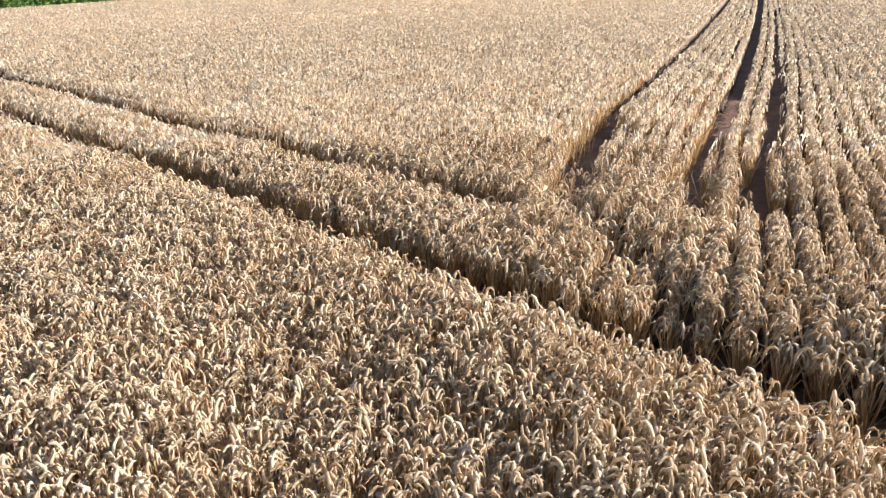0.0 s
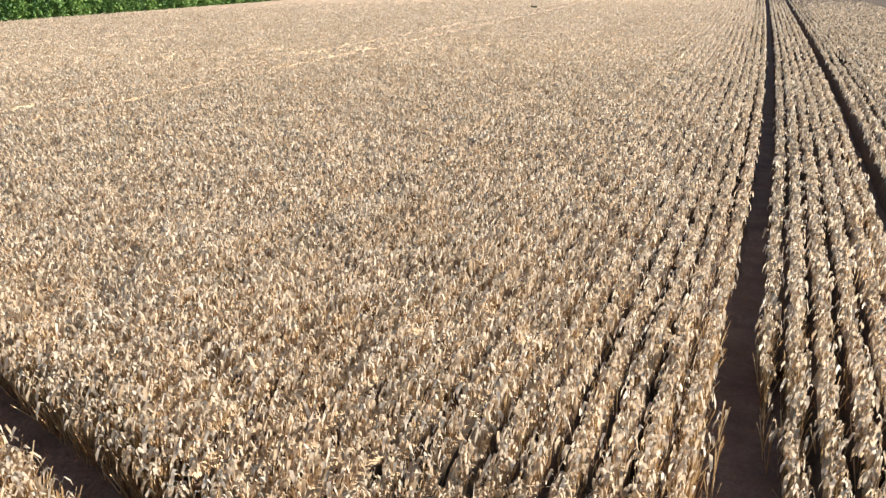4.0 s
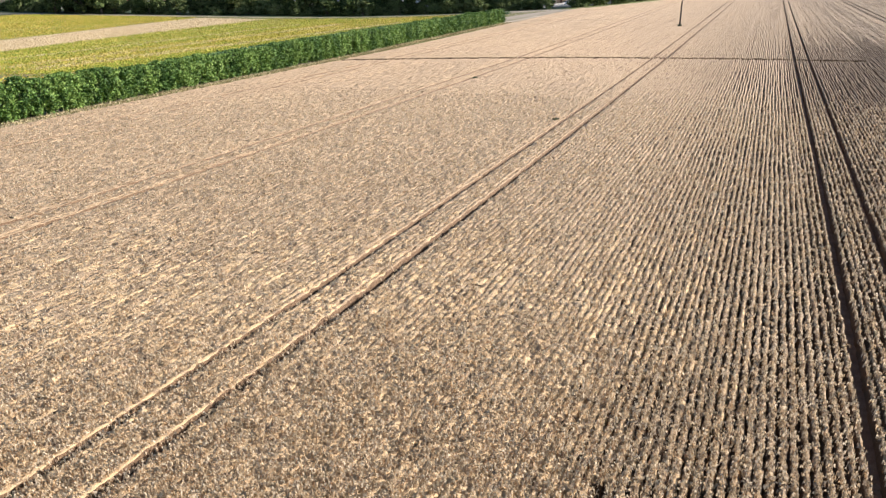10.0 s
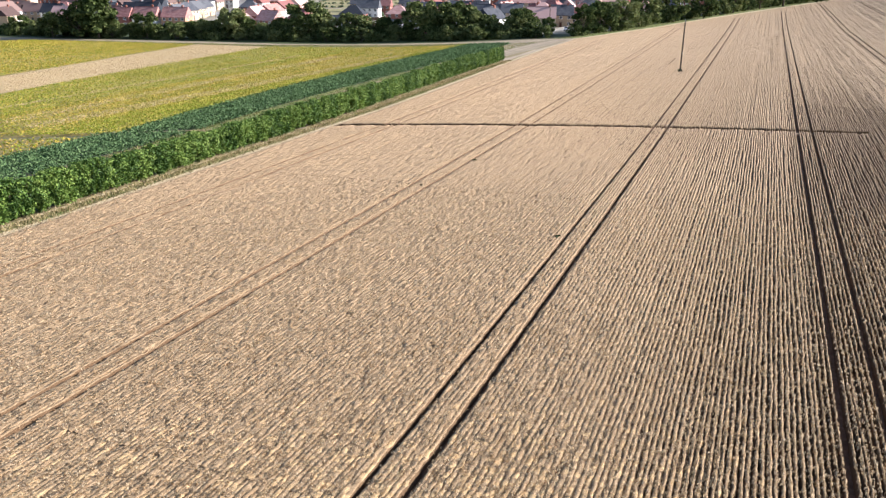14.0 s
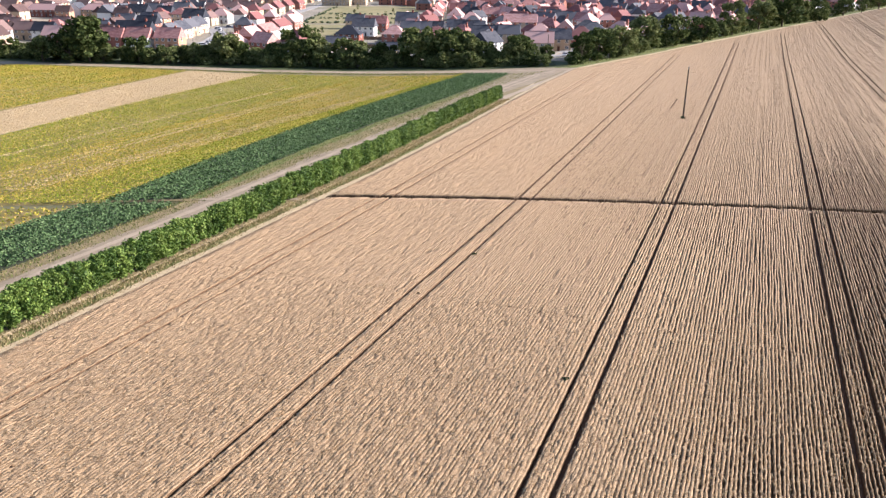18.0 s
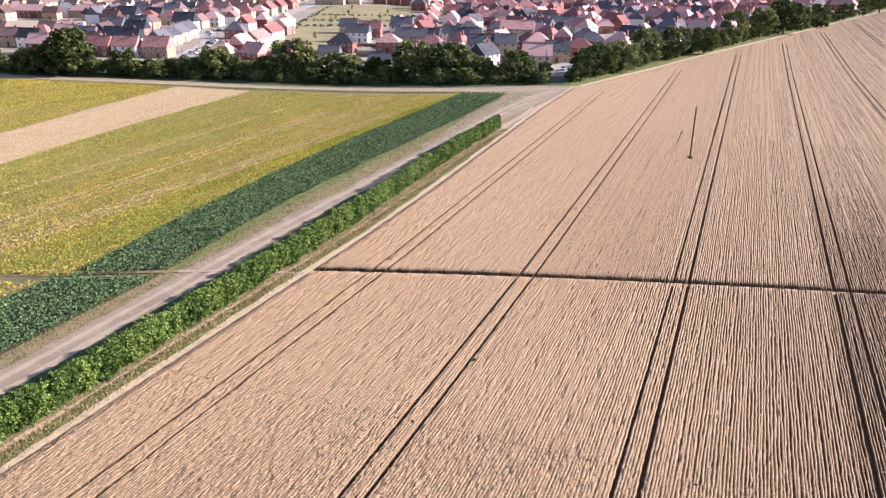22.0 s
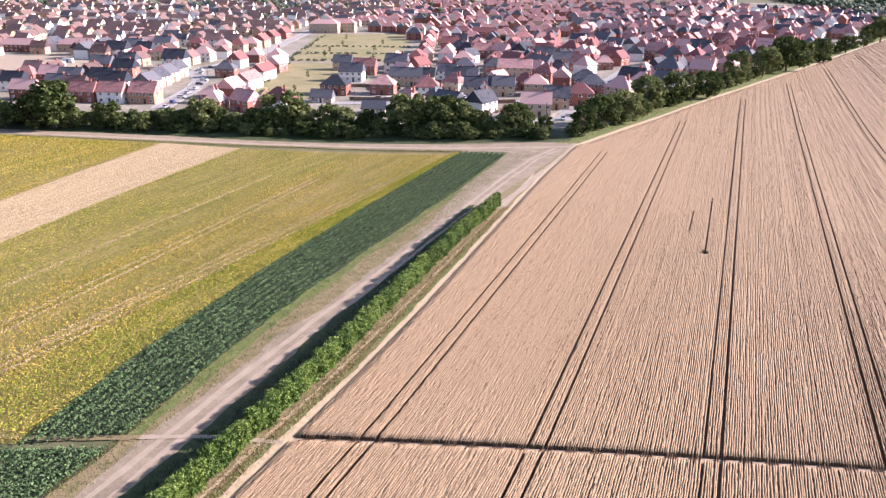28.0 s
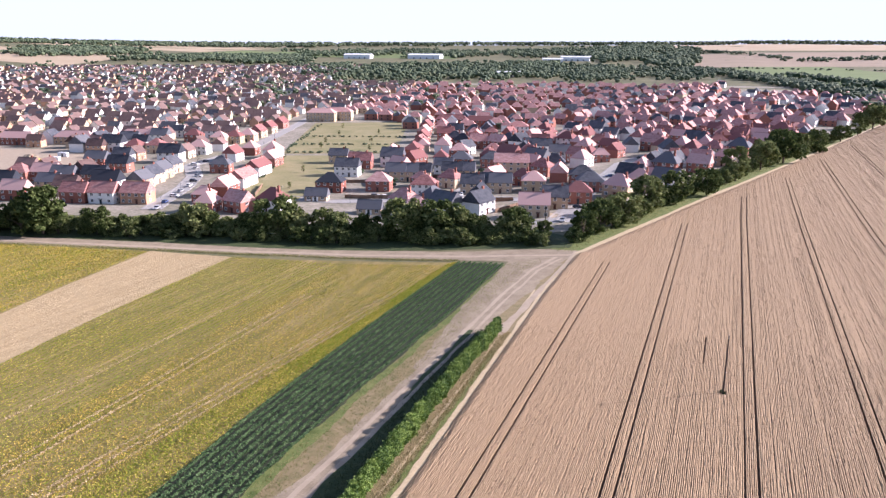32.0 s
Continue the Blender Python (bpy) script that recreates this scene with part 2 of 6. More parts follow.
def bulk(name, verts, faces, mats, index=None, smooth=False):
    """A mesh from arrays: verts (n, 3), faces (m, 3 or 4)."""
    verts, faces = np.asarray(verts, np.float32), np.asarray(faces, np.int32)
    me = bpy.data.meshes.new(name)
    n, k = faces.shape
    me.vertices.add(len(verts))
    me.vertices.foreach_set("co", verts.ravel())
    me.loops.add(n * k)
    me.loops.foreach_set("vertex_index", faces.ravel())
    me.polygons.add(n)
    me.polygons.foreach_set("loop_start", np.arange(0, n * k, k, dtype=np.int32))
    for m in mats:
        me.materials.append(m)
    if index is not None:
        me.polygons.foreach_set("material_index", np.asarray(index, np.int32))
    me.polygons.foreach_set("use_smooth", np.full(n, smooth))
    me.update(calc_edges=True)
    return me


def part(name, bm, mat, parent, label="", smooth=False):
    me = bpy.data.meshes.new(name)
    bm.to_mesh(me)
    bm.free()
    for m in (mat if isinstance(mat, (list, tuple)) else [mat]):
        me.materials.append(m)
    if smooth:
        me.polygons.foreach_set("use_smooth", np.full(len(me.polygons), True))
    ob = new(name, me)
    ob.parent = parent
    return tagged(ob, label)


def share(name, me, parent, m=None):
    ob = new(name, me)
    ob.parent = parent
    if m is not None:
        ob.matrix_basis = m
    return ob


def box(bm, x0, x1, y0, y1, z0, z1, mi=0):
    v = [bm.verts.new((x, y, z)) for z in (z0, z1) for y in (y0, y1) for x in (x0, x1)]
    for q in ((0, 2, 3, 1), (4, 5, 7, 6), (0, 1, 5, 4), (2, 6, 7, 3), (0, 4, 6, 2), (1, 3, 7, 5)):
        bm.faces.new([v[i] for i in q]).material_index = mi
    return bm


def rod(bm, p, q, r0, r1, n=8, mi=0):
    p, q = Vector(p), Vector(q)
    d = (q - p).normalized()
    a = d.orthogonal().normalized()
    b = d.cross(a)
    rings = []
    for c, r in ((p, r0), (q, r1)):
        rings.append([bm.verts.new(c + r * (math.cos(i * 2 * math.pi / n) * a + math.sin(i * 2 * math.pi / n) * b)) for i in range(n)])
    for i in range(n):
        bm.faces.new((rings[0][i], rings[0][(i + 1) % n], rings[1][(i + 1) % n], rings[1][i])).material_index = mi
    bm.faces.new(rings[0][::-1]).material_index = mi
    bm.faces.new(rings[1]).material_index = mi
    return bm


def line(points, step):
    """Points at even steps along a polyline of (x, y)."""
    p = np.array(points, float)
    d = np.r_[0, np.cumsum(np.hypot(*np.diff(p, axis=0).T))]
    s = np.linspace(0, d[-1], max(2, int(d[-1] / step) + 1))
    return np.stack([np.interp(s, d, p[:, 0]), np.interp(s, d, p[:, 1])], 1)


def sheet(name, left, right, z, mat, label, category="ground", step=4.0, across=6, wobble=0.0, kind="structure", seed=1):
    """A strip of ground between two polylines, lying on the land, with an uneven edge."""
    rng = np.random.default_rng(seed)
    n = max(len(line(left, step)), len(line(right, step)))
    a, b = (np.stack([np.interp(np.linspace(0, 1, n), np.linspace(0, 1, len(q)), q[:, k]) for k in (0, 1)], 1) for q in (line(left, step / 2), line(right, step / 2)))
    u = np.linspace(0, 1, across + 1)[None, :, None]
    g = a[:, None] * (1 - u) + b[:, None] * u
    if wobble:
        w = rng.normal(0, wobble * 1.7, (n + 4, 2))
        w = sum(w[k:n + k] for k in range(5)) / 5 + rng.normal(0, wobble * 0.25, (n, 2))
        dirn = (b - a) / np.maximum(np.hypot(*(b - a).T), 1e-6)[:, None]
        g[:, 0] += dirn * w[:, :1]
        g[:, -1] += dirn * w[:, 1:]
    v = np.concatenate([g.reshape(-1, 2), (ground(g[..., 0], g[..., 1]) + z).reshape(-1, 1)], 1)
    i, j = np.meshgrid(np.arange(n - 1), np.arange(across), indexing="ij")
    k = (i * (across + 1) + j).ravel()
    f = np.stack([k, k + 1, k + across + 2, k + across + 1], 1)
    me = bulk(name, v, f, [mat], smooth=True)
    if me.polygons[0].normal.z < 0:
        me.flip_normals()
    return tagged(new(name, me), label, category, kind=kind)


def tubes(P, R, sides=3):
    """Thin tubes along many polylines: P (n, k, 3), R (n, k)."""
    n, k, _ = P.shape
    T = np.gradient(P, axis=1)
    T /= np.maximum(np.linalg.norm(T, axis=2, keepdims=True), 1e-9)
    up = np.where(np.abs(T[..., 2:3]) > 0.9, np.array([1.0, 0, 0]), np.array([0, 0, 1.0]))
    A = np.cross(T, up)
    A /= np.maximum(np.linalg.norm(A, axis=2, keepdims=True), 1e-9)
    B = np.cross(T, A)
    ang = np.arange(sides) * 2 * np.pi / sides
    V = P[:, :, None] + R[:, :, None, None] * (np.cos(ang)[None, None, :, None] * A[:, :, None] + np.sin(ang)[None, None, :, None] * B[:, :, None])
    base = (np.arange(n) * k * sides)[:, None, None]
    s, c = np.meshgrid(np.arange(k - 1), np.arange(sides), indexing="ij")
    q = np.stack([s * sides + c, s * sides + (c + 1) % sides, (s + 1) * sides + (c + 1) % sides, (s + 1) * sides + c], -1)
    F = (base[..., None] + q[None].reshape(1, -1, 1, 4)).reshape(-1, 4)
    return V.reshape(-1, 3), F


def leaves(centres, size, rng, flat=0.4, long=1.6):
    """Small folded leaf quads about the given centres."""
    n = len(centres)
    size = np.broadcast_to(size, (n,))[:, None]
    a = rng.normal(size=(n, 3))
    a[:, 2] *= flat
    a /= np.linalg.norm(a, axis=1, keepdims=True)
    b = np.cross(a, rng.normal(size=(n, 3)))
    b /= np.linalg.norm(b, axis=1, keepdims=True)
    h = np.cross(a, b) * size * 0.25
    V = np.stack([centres - a * size * long / 2, centres + b * size / 2 + h, centres + a * size * long / 2, centres - b * size / 2 + h], 1)
    return V.reshape(-1, 3), np.arange(4 * n).reshape(n, 4)


# ---- land ----
def land_sheet():
    def axis(lo, hi):
        mid = np.arange(lo, hi + 1, 5.0)
        g = 5.0 * 1.16 ** np.arange(1, 60)
        out = np.cumsum(g)
        out = out[out < 4700]
        return np.r_[lo - out[::-1], mid, hi + out]
    xs, ys = axis(-300, 100), axis(-20, 460)
    X, Y = np.meshgrid(xs, ys, indexing="ij")
    V = np.stack([X, Y, ground(X, Y)], -1).reshape(-1, 3)
    n, m = X.shape
    i, j = np.meshgrid(np.arange(n - 1), np.arange(m - 1), indexing="ij")
    k = (i * m + j).ravel()
    F = np.stack([k, k + m, k + m + 1, k + 1], 1)
    return tagged(new("ground", bulk("ground", V, F, [M["land"]], smooth=True)), "dry farmland falling gently towards a town, with low hills beyond", "ground", kind="structure")


land_sheet()
WHEAT_EDGE = [(-61.6, -30), (-61.6, 126.3), (-62.3, 151.7), (-64.4, 198.2), (-66.2, 243.8), (-66.3, 286.4)]
FAR_EDGE = [(-66.3, 286.4), (-42, 368.4), (-17.5, 442.3), (18, 553.7), (83, 765.4), (180, 1082.4)]
sheet("field_soil", [(-61.6, -30), (-61.6, 126.3), (-64.4, 198.2), (-66.2, 243.8), (-66.3, 286.4), (-42, 368.4), (-17.5, 442.3), (18, 553.7), (83, 765.4)],
      [(150, -30), (150, 100), (150, 181), (150, 231.7), (150, 282.3), (150, 368.4), (150, 442.3), (150, 553.7), (150, 765.4)], 0.03, M["soil"],
      "brown cultivated soil under the wheat", "soil", across=40)



def horizon_sky():
    """The pale sky low over the horizon, all round and far behind everything."""
    m = bpy.data.materials.new("low_sky")
    m.use_nodes = True
    em = m.node_tree.nodes.new("ShaderNodeEmission")
    em.inputs[0].default_value = (0.76, 0.87, 1.0, 1)
    em.inputs[1].default_value = 0.52
    m.node_tree.links.new(em.outputs[0], m.node_tree.nodes["Material Output"].inputs[0])
    a = np.arange(96) * math.tau / 96
    c, q = np.cos(a) * 4830, np.sin(a) * 4830
    V = np.concatenate([np.column_stack([c - 20, q + 40, np.full(96, z)]) for z in (-60.0, 520.0)])
    k = np.arange(96)
    F = np.column_stack([k, (k + 1) % 96, (k + 1) % 96 + 96, k + 96])
    return tagged(new("backdrop", bulk("backdrop", V, F, [m])), "pale bright sky low over the horizon", "sky", kind="structure")


horizon_sky()


# ---- wheat field ----
ROW = 1.8 / 7
TRAMS = [(-53.9, 28.0, 275.0), (-35.9, 20.0, 340.0), (-17.9, 11.5, 400.0), (0.1, 8.2, 460.0), (0.1 + 85 * ROW, -30.0, 531.0), (0.1 + 179 * ROW, -30.0, 620.0)]
GAP = 1.8
HEAD1 = [(-62, 27.9), (-30, 14.4), (-9.7, 5.7), (-8, 4.95), (-6.3, 4.27), (-4.9, 3.68), (-3.6, 3.08), (-2.7, 2.7), (-1.9, 2.42), (-1.15, 2.06), (-0.6, 1.75), (0.04, 1.5), (1.42, 1.08), (2.4, 0.72), (6, -0.6)]
HEAD2 = [(-62, 31), (-30, 16.9), (-13.8, 9.1), (-11.4, 8.2), (-8.7, 6.95), (-6.8, 6.12), (-5.4, 5.62), (-4.2, 5.15), (-3.2, 4.72), (-2.3, 4.35), (-1.4, 4.0), (-0.6, 3.72)]
TURN_Y = [3.7, 4.1, 4.5, 5.0, 6.0, 7.0, 8.0, 9.2]
TURN_LEFT = [-0.30, -0.44, -0.54, -0.61, -0.69, -0.70, -0.68, -0.66]
TURN_RIGHT = [0.10, 0.12, 0.09, 0.03, -0.10, -0.20, -0.25, -0.27]
TURN1 = [(0.0, 3.75), (0.25, 3.3), (0.5, 3.0), (0.9, 2.35), (1.2, 1.7), (1.35, 1.2)]
TURN2 = [(1.35, 3.9), (1.12, 4.5), (1.06, 5.4), (1.08, 7.0), (1.17, 8.4)]
EXTRA_WIDE = [(1.85, 4.3), (1.80, 5.0), (1.77, 5.7), (1.82, 6.5)]
EXTRA = [(1.82, 6.5), (1.96, 8.9), (2.12, 12.8), (2.3, 22.7), (2.5, 38)]


def shift(x, y):
    """How far the drilled rows bend from straight lines: a little at the turn, and fanning out down the slope."""
    fan = np.interp(x, [-62, -54, -36, -18, 0, 20], [-0.021, -0.017, -0.0135, -0.005, 0.002, 0.0])
    return -0.7 * np.exp(-np.clip(y - 8, 0, None) / 16) + fan * np.clip(y - 118, 0, 240)


def near_line(x, y, pts):
    d = np.full(np.shape(x), 1e9)
    for (ax, ay), (bx, by) in zip(pts[:-1], pts[1:]):
        dx, dy = bx - ax, by - ay
        t = np.clip(((x - ax) * dx + (y - ay) * dy) / (dx * dx + dy * dy), 0, 1)
        d = np.minimum(d, np.hypot(x - ax - t * dx, y - ay - t * dy))
    return d


def standing(x, y, margin=0.0, row=None):
    """Where wheat stands: 1, or less where it is thin, 0 on wheelings, the path and outside the field."""
    ok = np.ones(np.shape(x))
    xs = x - shift(x, y) if row is None else row
    wide = 0.25 if row is None else 0.12
    for x0, y0, y1 in TRAMS:
        for w in (x0, x0 + GAP):
            ok = np.where((np.abs(xs - w) < wide + margin) & (y > y0) & (y < y1), np.where((x0 < -50) & (y < 112) | (x0 < -10) & (y < 30), 0.3, 0), ok)
    near = (y < 45) & (x > -64)
    for pts, w, left in ((HEAD1, 0.30, 0), (HEAD2, 0.27, 0), (TURN1, 0.27, 0.4), (TURN2, 0.19, 0), (EXTRA_WIDE, 0.22, 0), (EXTRA, 0.15, 0)):
        d = np.where(near, near_line(x, y, pts), 9)
        ok = np.where(d < w + margin, np.minimum(ok, left), ok)
    turn = (y > 3.7) & (y < 9.2) & (x > np.interp(y, TURN_Y, TURN_LEFT) - margin) & (x < np.interp(y, TURN_Y, TURN_RIGHT) + margin)
    ok = np.where(turn, np.minimum(ok, np.where(y < 5.6, 0.22, 0)), ok)
    ok = np.where((np.abs(xs + 5.75) < 0.1 + margin) & (y > 8.5) & (y < 24), 0, ok)
    ok = np.where(np.abs(y - 125 - 0.275 * x) < 0.52 + margin, 0, ok)
    ex = np.interp(y, [p[1] for p in WHEAT_EDGE], [p[0] for p in WHEAT_EDGE]) + 0.25
    ex = np.where(y > 284, np.interp(y, [p[1] for p in FAR_EDGE], [p[0] for p in FAR_EDGE]) + 1.0, ex)
    ok = np.where(x < ex, 0, ok)
    ok = np.where(np.hypot(x + 21.6, y - 190) < 0.6, 0, ok)
    slash = np.abs(xs + 24.74) < 0.14
    return np.where(slash & (y > 203) & (y < 217), 0, ok)


def fall(x, y):
    """Distance from where the camera rises out of the crop."""
    return np.hypot(x - 0.8, y + 2.8)


def in_sight(x, y):
    """The part of the field ahead of where the walk starts."""
    return ((x + 2.6) * 0.62 + (y + 1.6) * 0.78 > 0) & ((x - 3.2) * 0.985 - (y - 0.8) * 0.17 < 0)


def canopy():
    rng = np.random.default_rng(4)
    zones = [(-61.6, 9, -30, -6, 1.0), (9, 62, -30, 0, 3.0), (-20, 9, -6, 34, 0.22), (-61.6, -20, -6, 34, 0.45), (-61.6, 9, 34, 80, 0.34), (-64.5, 9, 80, 215, 0.7), (-67, 9, 215, 300, 1.6),
             (-66, 9, 300, 540, 4.0), (9, 62, 0, 200, 3.0), (9, 62, 200, 610, 5.0), (9, 62, 610, 800, 10.0), (62, 112, 300, 800, 10.0)]
    VV, FF, MI, base = [], [], [], 0
    off = np.array([-0.5, -0.31, 0.0, 0.31, 0.5]) * ROW
    for x0, x1, y0, y1, step in zones:
        rows = np.arange(math.ceil(x0 / ROW), math.ceil(x1 / ROW)) * ROW + 0.1
        ys = np.arange(y0, y1 + step * 0.99, step)
        ys[-1] = y1
        X = rows[:, None] + shift(rows[:, None], ys[None])
        Y = np.broadcast_to(ys, X.shape)
        st = standing(X, Y, 0.0, np.broadcast_to(rows[:, None], X.shape))
        X = X + rng.normal(0, 0.018, X.shape) + rng.normal(0, 0.02, (len(rows), 1))
        wander = np.sin(Y * rng.uniform(0.3, 0.8, (len(rows), 1)) + rng.uniform(0, 6.28, (len(rows), 1))) + np.sin(Y * rng.uniform(0.08, 0.2, (len(rows), 1)) + rng.uniform(0, 6.28, (len(rows), 1)))
        calm = np.zeros(st.shape, bool)
        calm[1:-1] = (st[1:-1] == 0) | (st[:-2] == 0) | (st[2:] == 0)
        X = X + np.where(calm, 0, wander * np.interp(Y, [24, 55, 110], [0, 0.024, 0.036]))
        d = np.where(in_sight(X, Y), fall(X, Y), 40.0)
        head = np.clip((6.8 - 0.44 * (X + 11.7) - Y) / 0.6, 0, 1)
        top = np.interp(d, [6, 10, 20, 40], [0.38, 0.42, 0.445, 0.52])
        lump = 0.03 * np.sin(X * 1.9 + 2 * np.sin(Y * 0.8)) + 0.02 * np.sin(Y * 2.3 + X)
        top = (top + lump * np.interp(d, [8, 24], [0.8, 0.12]) + rng.normal(0, 0.02 * min(1, 0.5 / step), X.shape)) * np.where(st < 1, np.where(st < 0.31, 0.22, 0.55), 1)
        top = top * np.clip(0.85 + (np.abs(Y - 125 - 0.275 * X) - 0.5) * 0.3, 0.85, 1)
        ex = np.where(Y > 287, np.interp(Y, [p[1] for p in FAR_EDGE], [p[0] for p in FAR_EDGE]), np.interp(Y, [p[1] for p in WHEAT_EDGE], [p[0] for p in WHEAT_EDGE]))
        top = top * np.where(Y > 287, np.clip((X - ex) / 4.0, 0.1, 1), np.clip(0.2 + (X - ex) / 1.8, 0.2, 1))
        if step <= 0.7:
            top = np.where((rng.random(X.shape) < np.interp(Y, [50, 110], [0.035, 0.09])) & (d > 22), top * rng.uniform(0.8, 0.95, X.shape), top)
        top = np.where(st > 0, top, 0.02)
        beside = np.zeros(st.shape, bool)
        beside[1:] |= st[:-1] == 0
        beside[:-1] |= st[1:] == 0
        beside[:, 1:] |= st[:, :-1] == 0
        beside[:, :-1] |= st[:, 1:] == 0
        top = np.where(beside, top * np.where(d < 17, 0.15, 0.95), top)
        strong = np.clip((X - np.interp(Y, [8, 36, 60, 90, 140], [-8.5, -10, -15, -24, -62])) / np.interp(Y, [36, 60, 100], [4.0, 9.0, 26.0]), 0, 1)
        drilled = np.maximum(strong, 0.1 * np.clip((X - np.interp(Y, [8, 60], [-12, -20])) / 3.0, 0, 1)) * np.interp(Y, [90, 210], [1, 0.3])
        low = 0.92 * (1 - drilled) + np.interp(Y, [40, 70, 130, 200, 260], [0.25, 0.34, 0.45, 0.55, 0.62]) * drilled
        low = low * np.where(Y < 150, np.interp(X, [-3, 4], [1, 0.45]), 1)
        uneven = rng.normal(0, 1, (len(rows), 1)) * np.interp(Y, [60, 130, 240], [0.05, 0.13, 0.18]) + rng.normal(0, 0.12, X.shape)
        low = np.clip(low * np.interp(d, [7, 12], [0.6, 1.0]) + 0.3 * head + uneven, 0, 0.94)
        valley = top * low + rng.normal(0, 0.03 * min(1, 0.6 / step), top.shape) * (top > 0.05)
        right = np.concatenate([valley[1:], valley[-1:]])
        bank = (0.96 - (0.05 - 0.03 * np.interp(Y, [70, 150], [0, 1]) + 0.07 * np.clip((X + 3) / 4, 0, 1)) * drilled) * top
        h = np.stack([valley, bank, top, bank, right], -1)
        h[..., 1:4] += rng.normal(0, 0.012 * min(1, 0.5 / step), (*top.shape, 3)) * (top[..., None] > 0.05)
        gapl = np.zeros_like(st, bool)
        gapr = np.zeros_like(st, bool)
        gapl[1:] = st[:-1] < 0.31
        gapr[:-1] = st[1:] < 0.31
        h[..., 0] = np.where(gapl, 0.02, h[..., 0])
        h[..., 4] = np.where(gapr, 0.02, h[..., 4])
        px = X[..., None] + off
        far = np.interp(Y, [70, 150], [0, 1])
        wide = (0.40 - (0.11 - 0.03 * far) * drilled - 0.09 * ((X > -0.8) & (Y < 60)) - 0.04 * ((X > -6.4) & (Y < 75)) - 0.065 * ((X > -1) & (Y >= 60) & (Y < 170))) * ROW
        px[..., 1], px[..., 3] = X - wide, X + wide
        px[..., 1:4] += rng.normal(0, 0.015 * min(1, 0.6 / step), (*X.shape, 3))
        px[:-1, :, 4] = px[1:, :, 0]
        px[..., 0] += np.where(gapl, 0.08 * ROW, 0)
        px[..., 4] -= np.where(gapr, 0.08 * ROW, 0)
        Y = Y.copy()
        for a, b, sgn in ((np.s_[:, :-1], np.s_[:, 1:], -1), (np.s_[:, 1:], np.s_[:, :-1], 1)):
            mid_y = 125 + 0.275 * X[a]
            at_path = (st[a] > 0) & (st[b] == 0) & (np.abs(Y[a] - mid_y) < 0.54 + step)
            Y[a] = np.where(at_path, mid_y + sgn * 0.6, Y[a])
            Y[b] = np.where(at_path, mid_y + sgn * 0.52, Y[b])
        py = np.broadcast_to(Y[..., None], px.shape)
        pz = ground(X, Y)[..., None] + 0.03 + np.maximum(h, 0.0)
        n, m = X.shape
        VV.append(np.stack([px, py, pz], -1).reshape(-1, 3))
        i, j, c = np.meshgrid(np.arange(n), np.arange(m - 1), np.arange(4), indexing="ij")
        rim = beside & (d < 15)
        keep = ((st[:, :-1] > 0) | (st[:, 1:] > 0))[..., None] & ~(rim[:, :-1] | rim[:, 1:])[..., None] & np.ones(4, bool)
        k = (base + (i * m + j) * 5 + c)[keep]
        FF.append(np.stack([k, k + 1, k + 6, k + 5], 1))
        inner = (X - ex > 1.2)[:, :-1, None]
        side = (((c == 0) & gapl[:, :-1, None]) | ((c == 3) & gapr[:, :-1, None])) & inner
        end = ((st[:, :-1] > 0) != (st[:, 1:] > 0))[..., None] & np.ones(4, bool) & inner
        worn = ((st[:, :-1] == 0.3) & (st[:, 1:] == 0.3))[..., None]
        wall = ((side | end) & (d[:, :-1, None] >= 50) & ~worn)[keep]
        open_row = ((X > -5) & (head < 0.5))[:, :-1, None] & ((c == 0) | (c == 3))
        # Paler layer under the ears near the start, brightening their shadowed gaps.
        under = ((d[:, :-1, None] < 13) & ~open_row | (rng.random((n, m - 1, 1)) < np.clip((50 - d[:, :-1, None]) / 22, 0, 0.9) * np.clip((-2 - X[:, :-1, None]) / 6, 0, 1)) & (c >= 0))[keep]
        # Valley, gap-side and wheeling faces get the shade-painted brown.
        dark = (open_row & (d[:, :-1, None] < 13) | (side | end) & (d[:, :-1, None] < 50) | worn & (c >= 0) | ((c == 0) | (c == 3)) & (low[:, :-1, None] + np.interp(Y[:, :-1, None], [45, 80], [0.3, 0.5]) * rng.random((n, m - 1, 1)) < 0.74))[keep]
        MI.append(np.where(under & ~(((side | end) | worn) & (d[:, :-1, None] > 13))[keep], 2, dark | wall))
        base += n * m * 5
    me = bulk("wheat_crop", np.concatenate(VV), np.concatenate(FF), [M["wheat_canopy"], M["wheat_side_shade"], M["wheat_under_lit"]], np.concatenate(MI), smooth=True)
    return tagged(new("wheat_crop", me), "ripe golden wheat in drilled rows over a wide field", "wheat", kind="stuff")


